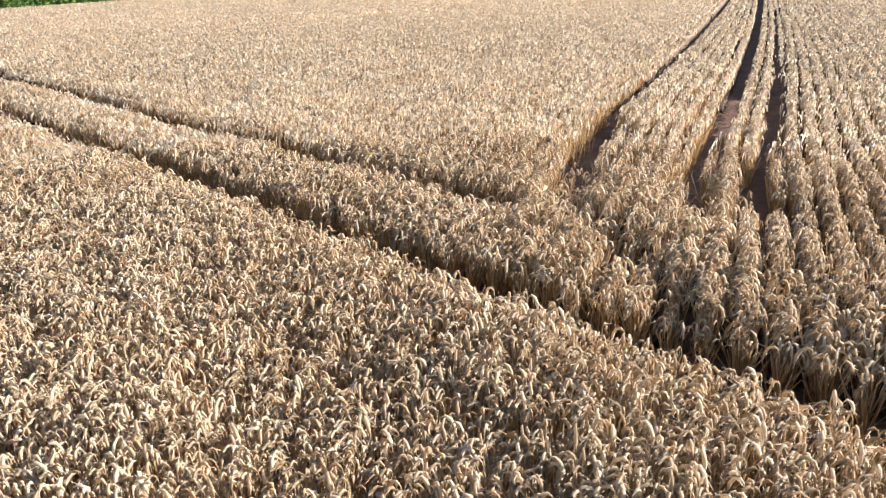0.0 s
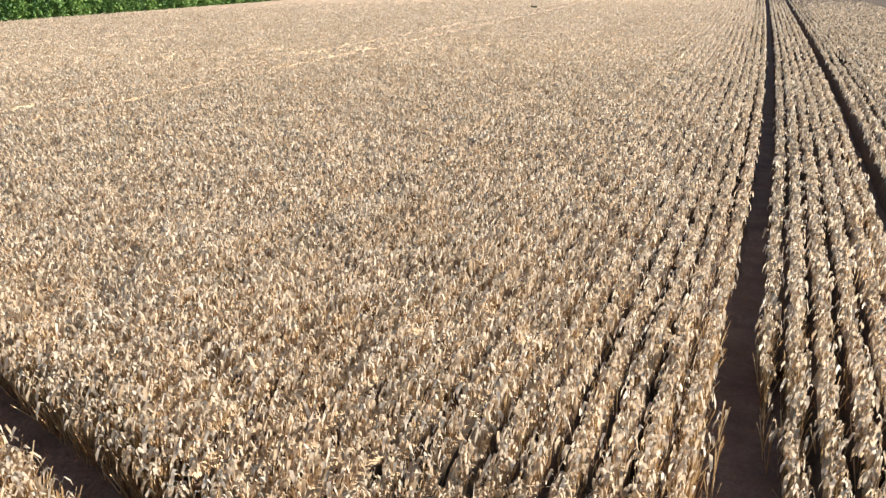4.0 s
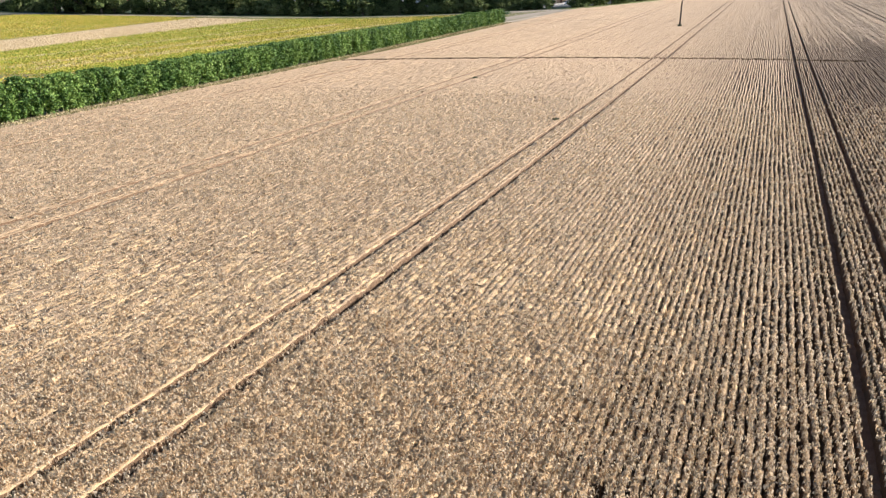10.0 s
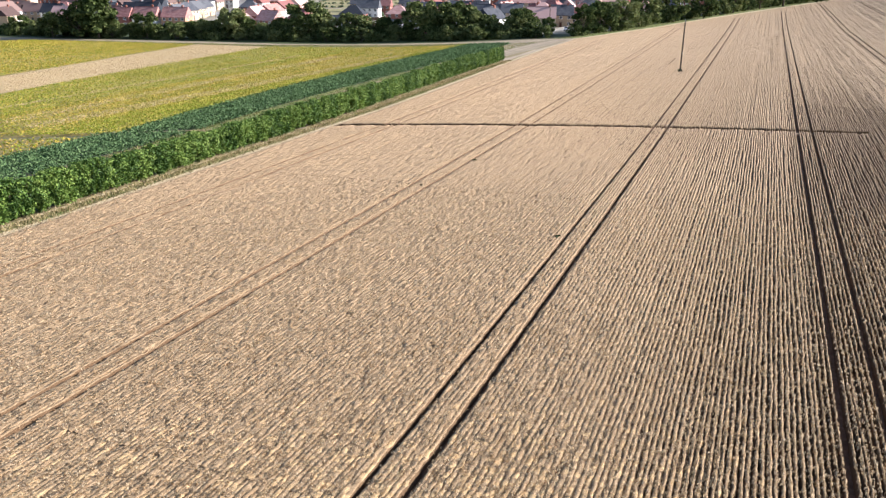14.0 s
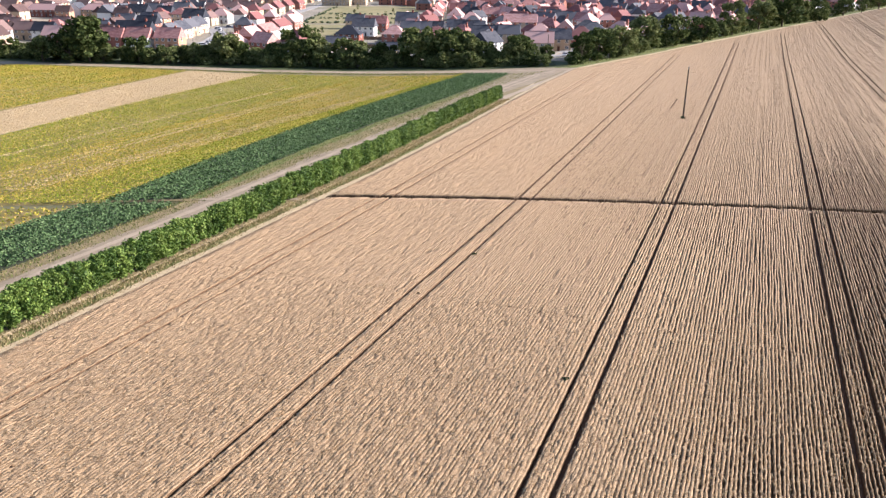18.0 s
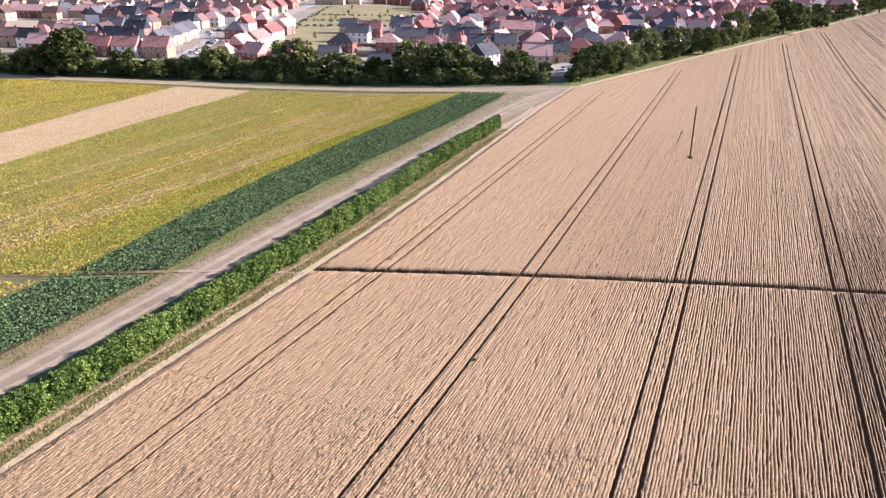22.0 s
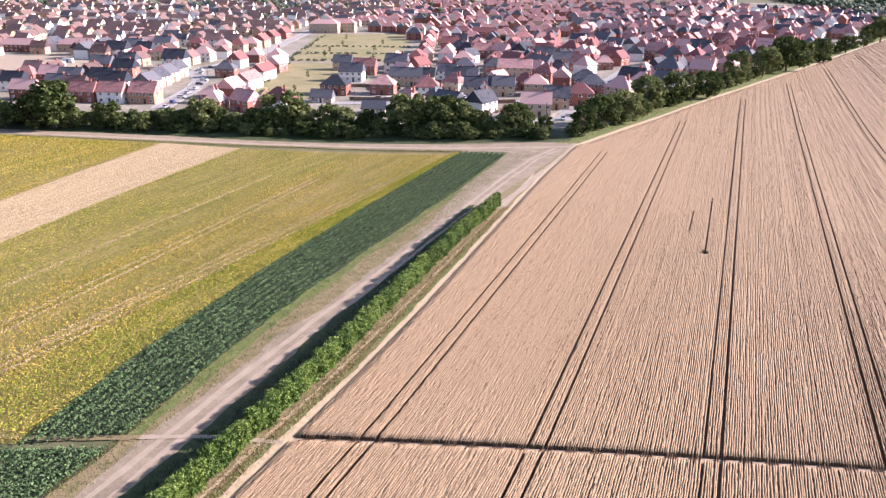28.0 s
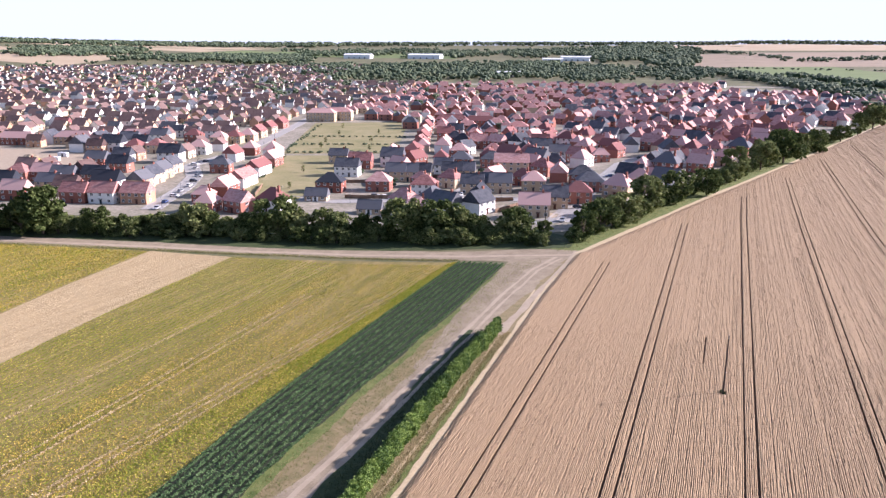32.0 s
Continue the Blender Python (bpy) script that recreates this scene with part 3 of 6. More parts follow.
def ears():
    """Single stalks with nodding ears, thick where the camera starts and thinner away from it."""
    rng = np.random.default_rng(9)
    VV, FF, MI, base = [], [], [], 0

    def add(density, box4, lo, hi, detail, big, edge=False):
        nonlocal base
        x0, x1, y0, y1 = box4
        n = int(density * (x1 - x0) * (y1 - y0))
        row = rng.integers(math.ceil(x0 / ROW), math.ceil(x1 / ROW), n) * ROW + 0.1
        y = rng.uniform(y0, y1, n)
        head = np.clip((6.8 - 0.44 * (row + 11.7) - y) / 0.6, 0, 1)
        x = row + shift(row, y)
        x = x + rng.normal(0, 1, n) * np.where((x > -0.7) & (head < 0.5), 0.03, np.interp(x, [-13, -8, -5, -1], [0.085, 0.06, 0.042, 0.035]) * (1 + 1.2 * head))
        d = fall(x, y)
        st = standing(x, y, -0.04)
        wedge = in_sight(x, y)
        fade = np.clip((hi - d) / (hi - lo) * 2.2, 0, 1) * np.clip((d - lo) / 6, 0, 1) if detail == 0 else np.clip((hi - d) / 5, 0, 1) if detail == 1 else 1.0
        clump = 0.5 + 0.5 * np.sin(x * 7.1 + 1.7 * np.sin(y * 3.3)) * np.sin(y * 6.3 + 1.5 * np.sin(x * 2.9))
        thin = (1 - np.interp(d, [6, 10, 22], [0.45, 0.35, 0.25]) * (1 - clump)) * np.where((x > -0.3) & (y > 2.6), 0.75, np.where((x > -3.6) & (head < 0.5), 0.85, 1))
        keep = (d >= lo) & (d < hi) & wedge & (rng.random(n) < st * fade * thin)
        if edge:
            keep[keep] = standing(x[keep], y[keep], 0.22) == 0
        clump = clump[keep]
        x, y, st, d = x[keep], y[keep], st[keep], d[keep]
        rim = standing(x, y, 0.2) == 0
        n = len(x)
        h = rng.normal(0.485, 0.03, n) + 0.06 * clump - 0.05 * rim + np.interp(d, [8, 24], [1.0, 0.2]) * (0.03 * np.sin(x * 1.9 + 2 * np.sin(y * 0.8)) + 0.02 * np.sin(y * 2.3 + x))
        h = np.where(st < 1, h * 0.8, h)
        a = rng.normal(0.6, 1.3, n) + np.pi
        dx, dy = np.cos(a), np.sin(a)
        g = ground(x, y)
        lean = rng.normal(0, 0.045, (n, 2))
        tidy = np.where((6.8 - 0.44 * (x + 11.7) - y < 0.3) & (y > np.where(x > 1.6, 2.4, 5.5)), np.interp(x, [-14, -9, -5, -1, 0], [1, 0.9, 0.68, 0.62, 0.58]), 1.0)
        lean[:, 0] *= tidy
        dx = dx * tidy
        size = rng.uniform(0.8, 1.2, n) * big
        bend = rng.uniform(0.5, 1.25, n)
        prof = [(0.0, -0.02, 0.002), (0.012, 0.03, 0.003), (0.034, 0.044, 0.0085), (0.06, 0.028, 0.0102), (0.078, -0.016, 0.0102), (0.086, -0.062, 0.003)]
        if detail == 1:
            prof = [(0.012, 0.014, 0.003), (0.04, 0.04, 0.0112), (0.076, -0.014, 0.0112), (0.086, -0.066, 0.003)]
        if detail == 0:
            prof = [(0.0, -0.01, 0.008), (0.045, 0.034, 0.0185), (0.084, -0.06, 0.008)]
        if detail == 3:
            h = h * rng.uniform(0.75, 1.0, n)
            lean = lean * 1.8
            prof = []
        P = np.zeros((n, len(prof), 3))
        R = np.zeros((n, len(prof)))
        for k, (s, z, r) in enumerate(prof):
            up = np.where(z < 0, z * bend + (1 - bend) * 0.075 * (s > 0.05), z + (1 - bend) * s * 0.8)
            P[:, k, 0] = x + dx * s * size * (0.35 + 0.65 * bend) + lean[:, 0]
            P[:, k, 1] = y + dy * s * size * (0.35 + 0.65 * bend) + lean[:, 1]
            P[:, k, 2] = g + h + up * size + 0.02
            R[:, k] = r * size
        if detail == 2:
            for k in range(7):
                at = P[:, 2 + k % 3] + (P[:, 3 + k % 3] - P[:, 2 + k % 3]) * rng.random((n, 1))
                out = (P[:, 5] - P[:, 2]) * 0.5 + rng.normal(0, 0.026, (n, 3)) * size[:, None]
                side = rng.normal(0, 1, (n, 3)) * 0.0021
                VV.append(np.stack([at - side, at + side, at + out + side * 0.2, at + out - side * 0.2], 1).reshape(-1, 3))
                FF.append(np.arange(4 * n).reshape(n, 4) + base)
                MI.append(np.zeros(n, np.int32))
                base += 4 * n
        if prof:
            if detail == 2:
                V, F = tubes(P, R)
            else:
                w3 = rng.normal(size=(n, 1, 3)) * (1, 1, 0.3)
                w3 = w3 / np.linalg.norm(w3, axis=2, keepdims=True) * R[..., None]
                V = np.stack([P - w3, P + w3], 2).reshape(-1, 3)
                q = np.arange(n)[:, None, None] * 2 * len(prof) + np.array([[2 * k, 2 * k + 1, 2 * k + 3, 2 * k + 2] for k in range(len(prof) - 1)])[None]
                F = q.reshape(-1, 4)
            VV.append(V)
            FF.append(F + base)
            MI.append(np.zeros(len(F), np.int32))
            base += len(V)
        if detail:
            w = rng.normal(size=(n, 2))
            w /= np.linalg.norm(w, axis=1, keepdims=True) / ((0.0065 if detail == 3 else 0.0042) * big)
            b = np.column_stack([x, y])
            top = b + lean
            z0 = g + (0.06 if detail > 1 else 0.25)
            q = np.stack([np.column_stack([b - w, z0]), np.column_stack([b + w, z0]), np.column_stack([top + w, g + h]), np.column_stack([top - w, g + h])], 1)
            VV.append(q.reshape(-1, 3))
            FF.append(np.arange(4 * n).reshape(n, 4) + base)
            MI.append(np.ones(n, np.int32))
            base += 4 * n

    add(560, (-9, 4, -2.5, 8), 0, 9.5, 2, 1.1)
    add(420, (-12, 5, -2.5, 13), 0, 13, 3, 0.8)
    add(900, (-12, 5, -2.5, 13), 0, 13, 3, 0.8, True)
    add(500, (-18, 6, -2, 19), 9.5, 20, 1, 1.15)
    add(340, (-26, 9, 2, 38), 13, 38, 0, 1.15)
    add(110, (-45, 9, 15, 60), 26, 62, 0, 1.3)
    add(34, (-61, 9, 25, 92), 50, 95, 0, 1.6)
    me = bulk("wheat_ears", np.concatenate(VV), np.concatenate(FF), [M["wheat_ear"], M["wheat_stalk"]], np.concatenate(MI), smooth=True)
    return tagged(new("wheat_ears", me), "pale dry nodding wheat ears on thin brown stalks", "wheat", kind="stuff")


canopy()
ears()


# ---- field edges, tracks and the other crops ----
def offset(points, d):
    p = np.array(points, float)
    t = np.gradient(p, axis=0)
    t /= np.hypot(*t.T)[:, None]
    return [tuple(q) for q in p + d * np.stack([t[:, 1], -t[:, 0]], 1)]


HEDGE = [(-65.4, 22), (-65.4, 60), (-65.5, 98), (-66.0, 126), (-67.1, 146), (-67.7, 162), (-68.4, 185), (-68.6, 209)]
EDGE = [(-61.6, 0), (-61.6, 126.3), (-62.3, 151.7), (-64.4, 198.2), (-66.2, 243.8), (-66.3, 286.4)]
sheet("verge", offset(EDGE, -9.5), offset(EDGE, 0.3), 0.05, M["verge"], "dry rough verge between hedge and wheat", "verge", across=8, step=2.0)
sheet("straw_margin", offset(EDGE, -0.85), offset(EDGE, 0.6), 0.12, M["straw_edge"], "pale flattened straw along the wheat's edge", "verge", across=3, step=1.0, wobble=0.16, seed=3)
sheet("grass_strip", offset(EDGE[:4], -1.75), offset(EDGE[:4], -1.0), 0.08, M["grass"], "narrow strip of green grass beside the wheat", "grass", across=3, step=1.0, wobble=0.22, seed=4)
sheet("straw_line", offset(EDGE[:5], -2.9), offset(EDGE[:5], -2.45), 0.085, M["straw_edge"], "thin pale straw line in the verge", "verge", across=2, step=1.0, wobble=0.1, seed=16)
sheet("straw_margin", offset(FAR_EDGE, -0.8), offset(FAR_EDGE, 2.3), 0.17, M["straw_edge"], "pale straw strip along the wheat's far edge", "verge", across=3, step=3.0, wobble=0.2, seed=5)
sheet("grass_bank", offset(FAR_EDGE, -10), offset(FAR_EDGE, 0.8), 0.06, M["grass"], "green grass bank below the trees", "grass", across=6, step=4.0, wobble=0.4, seed=6)
PATHWAY = [(x, 125 + 0.275 * x) for x in (-62, -40, -20, 0, 30, 60)]
sheet("footpath", offset(PATHWAY, -0.5), offset(PATHWAY, 0.5), 0.07, M["path_dust"], "trodden pale footpath cut across the wheat", "path", across=2, step=2.0, wobble=0.06)
TRACK = [(-74.6, 10), (-75.0, 60), (-75.8, 97), (-76.6, 120.3), (-76.4, 150.6), (-76.3, 187.1), (-76.5, 231.7), (-75.5, 264.1), (-72, 280.3)]
sheet("track", offset(TRACK, -1.0), offset(TRACK, 4.4), 0.07, M["track_dust"], "dusty farm track of bare trodden earth", "track", across=8, step=2.0, wobble=0.45, seed=7)
for d0, d1, sd in ((0.2, 1.1, 8), (2.3, 3.1, 9)):
    sheet("wheel_rut", offset(TRACK, d0), offset(TRACK, d1), 0.10, M["track_pale"], "pale worn wheel rut along the farm track", "track", across=2, step=1.5, wobble=0.14, seed=sd)
sheet("track", [(-78.2, 184), (-80.4, 204), (-82.6, 226), (-83.2, 252), (-84.5, 273)], [(-75.5, 184), (-72.5, 206), (-71.0, 226), (-69.0, 255), (-67.5, 273)], 0.082, M["track_dust"], "worn wide end of the farm track at the lane", "track", across=6, step=2.0, wobble=0.5, seed=61)
SIDE = [(-100, 96.5), (-88, 99.5), (-78, 103), (-68, 106.3), (-61.8, 107.3)]
sheet("footpath", offset(SIDE[:3], -0.5), offset(SIDE[:3], 0.5), 0.13, M["verge"], "overgrown footpath between the crops", "path", across=2, step=1.0, wobble=0.12, seed=10)
sheet("footpath", offset(SIDE[2:], -0.4), offset(SIDE[2:], 0.4), 0.13, M["track_pale"], "pale footpath crossing the farm track", "path", across=2, step=1.0, wobble=0.12, seed=10)
BELT = [(-420, 216.5), (-282, 256), (-236, 266.1), (-195, 278.3), (-152, 286.4), (-113, 296.5), (-80, 299.5)]
sheet("lane", [(-420, 197.2), (-262, 238.2), (-202, 253.4), (-156, 263.1), (-100, 270.7), (-84, 272.2), (-69, 270.2)],
      [(-420, 205.4), (-276, 245.6), (-211, 261.6), (-147, 273.8), (-100, 282.4), (-80, 289.4), (-66, 290.4)], 0.09, M["track_dust"], "wide dusty lane in front of the trees", "track", across=8, step=4.0, wobble=0.5, seed=11)
sheet("wheel_rut", [(-420, 199.6), (-268, 240.6), (-205, 255.6), (-150, 266.6), (-95, 275.0), (-66, 283.3)], [(-420, 201.2), (-268, 242.6), (-205, 257.6), (-150, 268.8), (-95, 277.4), (-66, 285.6)],
      0.12, M["track_pale"], "pale worn wheel rut along the lane", "track", across=3, step=3.0, wobble=0.3, seed=12)
sheet("wheel_rut", [(-69.5, 207.4), (-68.5, 231.7), (-67.6, 264.1), (-67.4, 288.4)], [(-66.8, 207.4), (-66.9, 231.7), (-66.4, 264.1), (-65.8, 288.4)], 0.12, M["track_pale"], "pale worn way round the hedge's end", "track", across=3, step=2.0, wobble=0.2, seed=13)
# Dark green here paints the tree shade over bank and lane side.
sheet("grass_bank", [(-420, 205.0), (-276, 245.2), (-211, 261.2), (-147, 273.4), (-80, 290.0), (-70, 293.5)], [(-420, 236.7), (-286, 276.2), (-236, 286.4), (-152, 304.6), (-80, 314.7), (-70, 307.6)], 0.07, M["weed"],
      "grass under the trees painted dark as shade", "grass", across=6, step=4.0, wobble=0.5, seed=14)

DARK_L = [(-90.6, 97.5), (-94, 119.2), (-97.4, 155.7), (-98.9, 201.3), (-99.2, 268.1)]
DARK_R = [(-79.8, 103), (-82.2, 127.3), (-83.4, 168.9), (-82.8, 217.5), (-84, 268.1)]
YEL_L = [(-150, 80), (-160, 152.7), (-166, 193.2), (-171.5, 255.5)]
TAN_L = [(-172, 80), (-188, 176), (-195, 211.4), (-201, 251.9)]
sheet("verge", [(-79.5, 20), (-79.5, 100)] + [(x - 0.4, y) for x, y in DARK_R], offset(TRACK, -0.6), 0.055, M["verge"], "rough green and brown verge beside the farm track", "verge", across=5, step=2.0, wobble=0.2, seed=15)
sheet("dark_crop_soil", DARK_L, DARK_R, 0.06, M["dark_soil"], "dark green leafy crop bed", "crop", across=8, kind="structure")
sheet("yellow_crop_soil", [(-145, 82)] + YEL_L[1:], DARK_L, 0.05, M["yellow_soil"], "yellowing low crop ground", "crop", across=16)
# Sheet as wide as the hedge's shadow, the shade put into its colour.
sheet("weedy_strip", offset(HEDGE, -6.6), offset(HEDGE, -0.4), 0.09, M["weed"], "weedy strip painted dark for the hedge's shade", "grass", across=5, step=1.5, wobble=0.3, seed=33)
sheet("grass_strip", offset(DARK_R, -0.2), offset(DARK_R, 1.7), 0.075, M["grass"], "ragged green grass beside the leafy crop", "grass", across=3, step=1.5, wobble=0.45, seed=71)
sheet("stubble_strip", TAN_L, YEL_L, 0.06, M["stubble"], "bare pale stubble strip between crops", "stubble", across=10)
sheet("yellow_crop_soil", [(-330, 80), (-300, 176), (-285, 211.4), (-268, 237.7)], TAN_L, 0.05, M["yellow_soil"], "yellowing low crop ground beyond the stubble", "crop", across=16)
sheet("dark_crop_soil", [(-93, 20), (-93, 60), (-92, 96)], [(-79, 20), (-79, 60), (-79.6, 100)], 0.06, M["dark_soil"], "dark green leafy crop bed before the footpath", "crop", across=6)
sheet("yellow_crop_soil", [(-150, 20), (-150, 78)], [(-93, 20), (-92.5, 95)], 0.05, M["yellow_soil"], "yellowing low crop ground before the footpath", "crop", across=12)


BARE = [(-119.3, -124.5, 0.3, 0.1), (-121.8, -126.5, 0.25, 0.2), (-110.8, -103.5, 0.35, 0.1), (-112.6, -105.3, 0.2, 0.3), (-108.6, -101.5, 0.2, 0.4), (-116, -114.5, 5.5, 0.72), (-136, -140, 0.25, 0.3)]


def crop_rows(name, left, right, spacing, per_m, size, height, mat, label, seed, keep=1.0, spread=0.2):
    """Leafy plants in rows between two lines, all one mesh."""
    rng = np.random.default_rng(seed)
    a, b = (np.array(q, float) for q in (left, right))
    n = int(np.mean(np.hypot(*(line(b, 5)[:3].mean(0) - line(a, 5)[:3].mean(0)))) / spacing)
    C = []
    for i in range(n):
        u = (i + 0.5) / n
        la, lb = line(a, 2), line(b, 2)
        m = max(len(la), len(lb))
        s = np.linspace(0, 1, m)
        la, lb = (np.stack([np.interp(s, np.linspace(0, 1, len(q)), q[:, k]) for k in (0, 1)], 1) for q in (la, lb))
        ln = line((1 - u) * la + u * lb, 1.0 / per_m)
        ln = ln + rng.normal(0, spread, ln.shape)
        if keep < 1:
            v = np.sin(ln[:, 0] * 0.16 + np.sin(ln[:, 1] * 0.05) * 2) * 0.22 + keep
            for bx0, bx1, half, left in BARE if name == "yellow_crop" else ():
                v = np.where(np.abs(ln[:, 0] - np.interp(ln[:, 1], [90, 250], [bx0, bx1])) < half, v * left, v)
            ln = ln[rng.random(len(ln)) < v]
        C.append(ln)
    C = np.concatenate(C)
    z = ground(C[:, 0], C[:, 1]) + 0.05 + np.abs(rng.normal(height * 0.55, height * 0.3, len(C)))
    V, F = leaves(np.column_stack([C, z]), rng.uniform(0.7, 1.3, len(C)) * size, rng, flat=0.5, long=1.5)
    return tagged(new(name, bulk(name, V, F, [mat])), label, "crop", kind="stuff")


crop_rows("leafy_crop", DARK_L, DARK_R, 1.25, 30, 0.22, 0.62, M["dark_leaf"], "dark green leafy vegetable crop in rows", 21, spread=0.15)
crop_rows("leafy_crop", [(-93, 20), (-92, 96)], [(-79, 20), (-79.6, 100)], 1.25, 30, 0.22, 0.62, M["dark_leaf"], "dark green leafy vegetable crop in rows", 22, spread=0.15)
BAND1 = [(-127, 88), (-129, 155), (-131, 195), (-132.5, 258)]
BAND2 = [(-106.5, 94), (-104.5, 155), (-102.5, 200), (-101, 264)]
for band_left, band_right, leaf, sd in (([(-145, 82)] + YEL_L[1:], BAND1, "yellow_leaf", 23), (BAND1, BAND2, "tan_leaf", 26), (BAND2, DARK_L, "yellow_leaf", 27)):
    crop_rows("yellow_crop", band_left, band_right, 0.8, 17.0, 0.165, 0.42, M[leaf], "yellow-green ripening low crop", sd, keep=0.9, spread=0.15)
for n, (bx0, bx1, half, left) in enumerate(BARE):
    if half < 1:
        crop_rows("dry_row", [(bx0 - half, 100), (bx1 - half, 225)], [(bx0 + half, 100), (bx1 + half, 225)], 2 * half - 0.01, 26, 0.16, 0.45, M["dry_row"], "pale dry straw row through the yellow crop", 400 + n, keep=0.75, spread=0.12)
crop_rows("stubble_rows", [(p[0] + 0.5, p[1]) for p in TAN_L], [(p[0] - 0.5, p[1]) for p in YEL_L], 0.75, 11.0, 0.13, 0.16, M["dry_row"], "cut straw stubble standing in rows", 28, spread=0.1)
crop_rows("yellow_crop", [(-300, 120), (-300, 175), (-285, 210), (-268, 236)], [(-180, 120), (-188, 175), (-195, 210), (-201, 250)], 1.0, 9.0, 0.2, 0.38, M["tan_leaf"], "yellow-green ripening low crop beyond the stubble", 24, keep=0.85, spread=0.4)
crop_rows("yellow_crop", [(-140, 30), (-140, 80)], [(-93, 30), (-92.5, 95)], 0.9, 3.5, 0.25, 0.35, M["tan_leaf"], "yellow-green ripening low crop before the footpath", 25, keep=0.85, spread=0.3)


# ---- hedge ----
def shrub(seed, h, w):
    rng = np.random.default_rng(seed)
    root = new("hedge_shrub")
    bm = bmesh.new()
    for i in range(5):
        a = rng.uniform(0, 6.28)
        r = rng.uniform(0.1, 0.55)
        mid = (r * 0.5 * math.cos(a), r * 0.5 * math.sin(a), h * 0.35)
        rod(bm, (0.12 * math.cos(a), 0.12 * math.sin(a), -0.2), mid, 0.045, 0.03, 5)
        rod(bm, mid, (r * w * 0.7 * math.cos(a), r * w * 0.7 * math.sin(a), h * 0.85), 0.03, 0.012, 5)
    part("stem", bm, M["bark"], root)
    n, k = 3000, 46
    ph, zz = rng.uniform(0, 6.28, k), rng.uniform(0.1, 0.97, k)
    rad = w * (0.25 + 0.27 * np.sin(np.pi * np.clip(zz, 0, 1) ** 0.8)) * np.sqrt(rng.uniform(0.1, 1, k))
    cl = np.column_stack([rad * np.cos(ph) * 0.85, rad * np.sin(ph), zz * h])
    c = cl[rng.integers(0, k, n)] + rng.normal(0, 1, (n, 3)) * (0.2, 0.2, 0.22)
    c = c[(c[:, 2] > 0.03 * h) & (c[:, 2] < 0.98 * h)]
    V, F = leaves(c, rng.uniform(0.13, 0.25, len(c)), rng, flat=0.8, long=1.5)
    share("foliage", bulk("foliage", V, F, [M["hedge_leaf"]]), root)
    return tagged(root, "bushy green young hedge shrub with thin stems", "shrub", "hedge shrubs along the wheat field")


def hedge():
    rng = np.random.default_rng(31)
    kinds = [shrub(40 + i, 3.45 + 0.12 * (i % 3), 1.75 + 0.15 * (i % 2)) for i in range(5)]
    used = set()
    for x, y in line(HEDGE, 1.05):
        if 105.2 < y < 106.7:
            continue
        x, y = x + rng.normal(0, 0.12), y + rng.normal(0, 0.15)
        i = int(rng.integers(0, 5))
        s = rng.uniform(0.95, 1.06)
        m = pose(x, y, gz(x, y), 0, 0, 180 * int(rng.integers(0, 2)) + rng.normal(0, 12)) @ Matrix.Diagonal((s, s, s * rng.uniform(0.95, 1.05), 1))
        if i in used:
            copy_thing(kinds[i], m)
        else:
            kinds[i].matrix_basis = m
            used.add(i)


hedge()


# ---- trees ----
def tree(seed, h, w, name="tree", leaf="tree_leaf", n=2300, size=(0.4, 0.85)):
    rng = np.random.default_rng(seed)
    root = new(name)
    bm = bmesh.new()
    rod(bm, (0, 0, -0.5), (0.1, 0.05, h * 0.32), 0.28 * h / 9, 0.2 * h / 9, 8)
    for i in range(7):
        a = i * 2.4 + rng.uniform(-0.4, 0.4)
        z0 = h * rng.uniform(0.18, 0.36)
        r = w * rng.uniform(0.25, 0.42)
        mid = (r * 0.5 * math.cos(a), r * 0.5 * math.sin(a), z0 + h * 0.18)
        rod(bm, (0.05, 0.03, z0), mid, 0.12 * h / 9, 0.07 * h / 9, 6)
        rod(bm, mid, (r * math.cos(a), r * math.sin(a), h * rng.uniform(0.6, 0.85)), 0.07 * h / 9, 0.02, 6)
    part("trunk", bm, M["bark"], root)
    k = 34
    ph = rng.uniform(0, 6.28, k)
    zz = rng.uniform(0.16, 0.96, k)
    rad = w * 0.5 * np.sqrt(np.clip(1 - ((zz - 0.5) / 0.55) ** 2, 0.1, 1)) * rng.uniform(0.45, 1.0, k)
    cl = np.column_stack([rad * np.cos(ph), rad * np.sin(ph), zz * h])
    rr = rng.uniform(0.09, 0.19, k) * w
    j = rng.integers(0, k, n)
    d = rng.normal(size=(n, 3))
    d /= np.linalg.norm(d, axis=1, keepdims=True)
    c = cl[j] + d * (rr[j] * rng.uniform(0.55, 1.05, n))[:, None] * (1, 1, 0.8)
    V, F = leaves(c, rng.uniform(*size, n), rng, flat=0.7, long=1.3)
    share("crown", bulk("crown", V, F, [M[leaf]]), root)
    return root


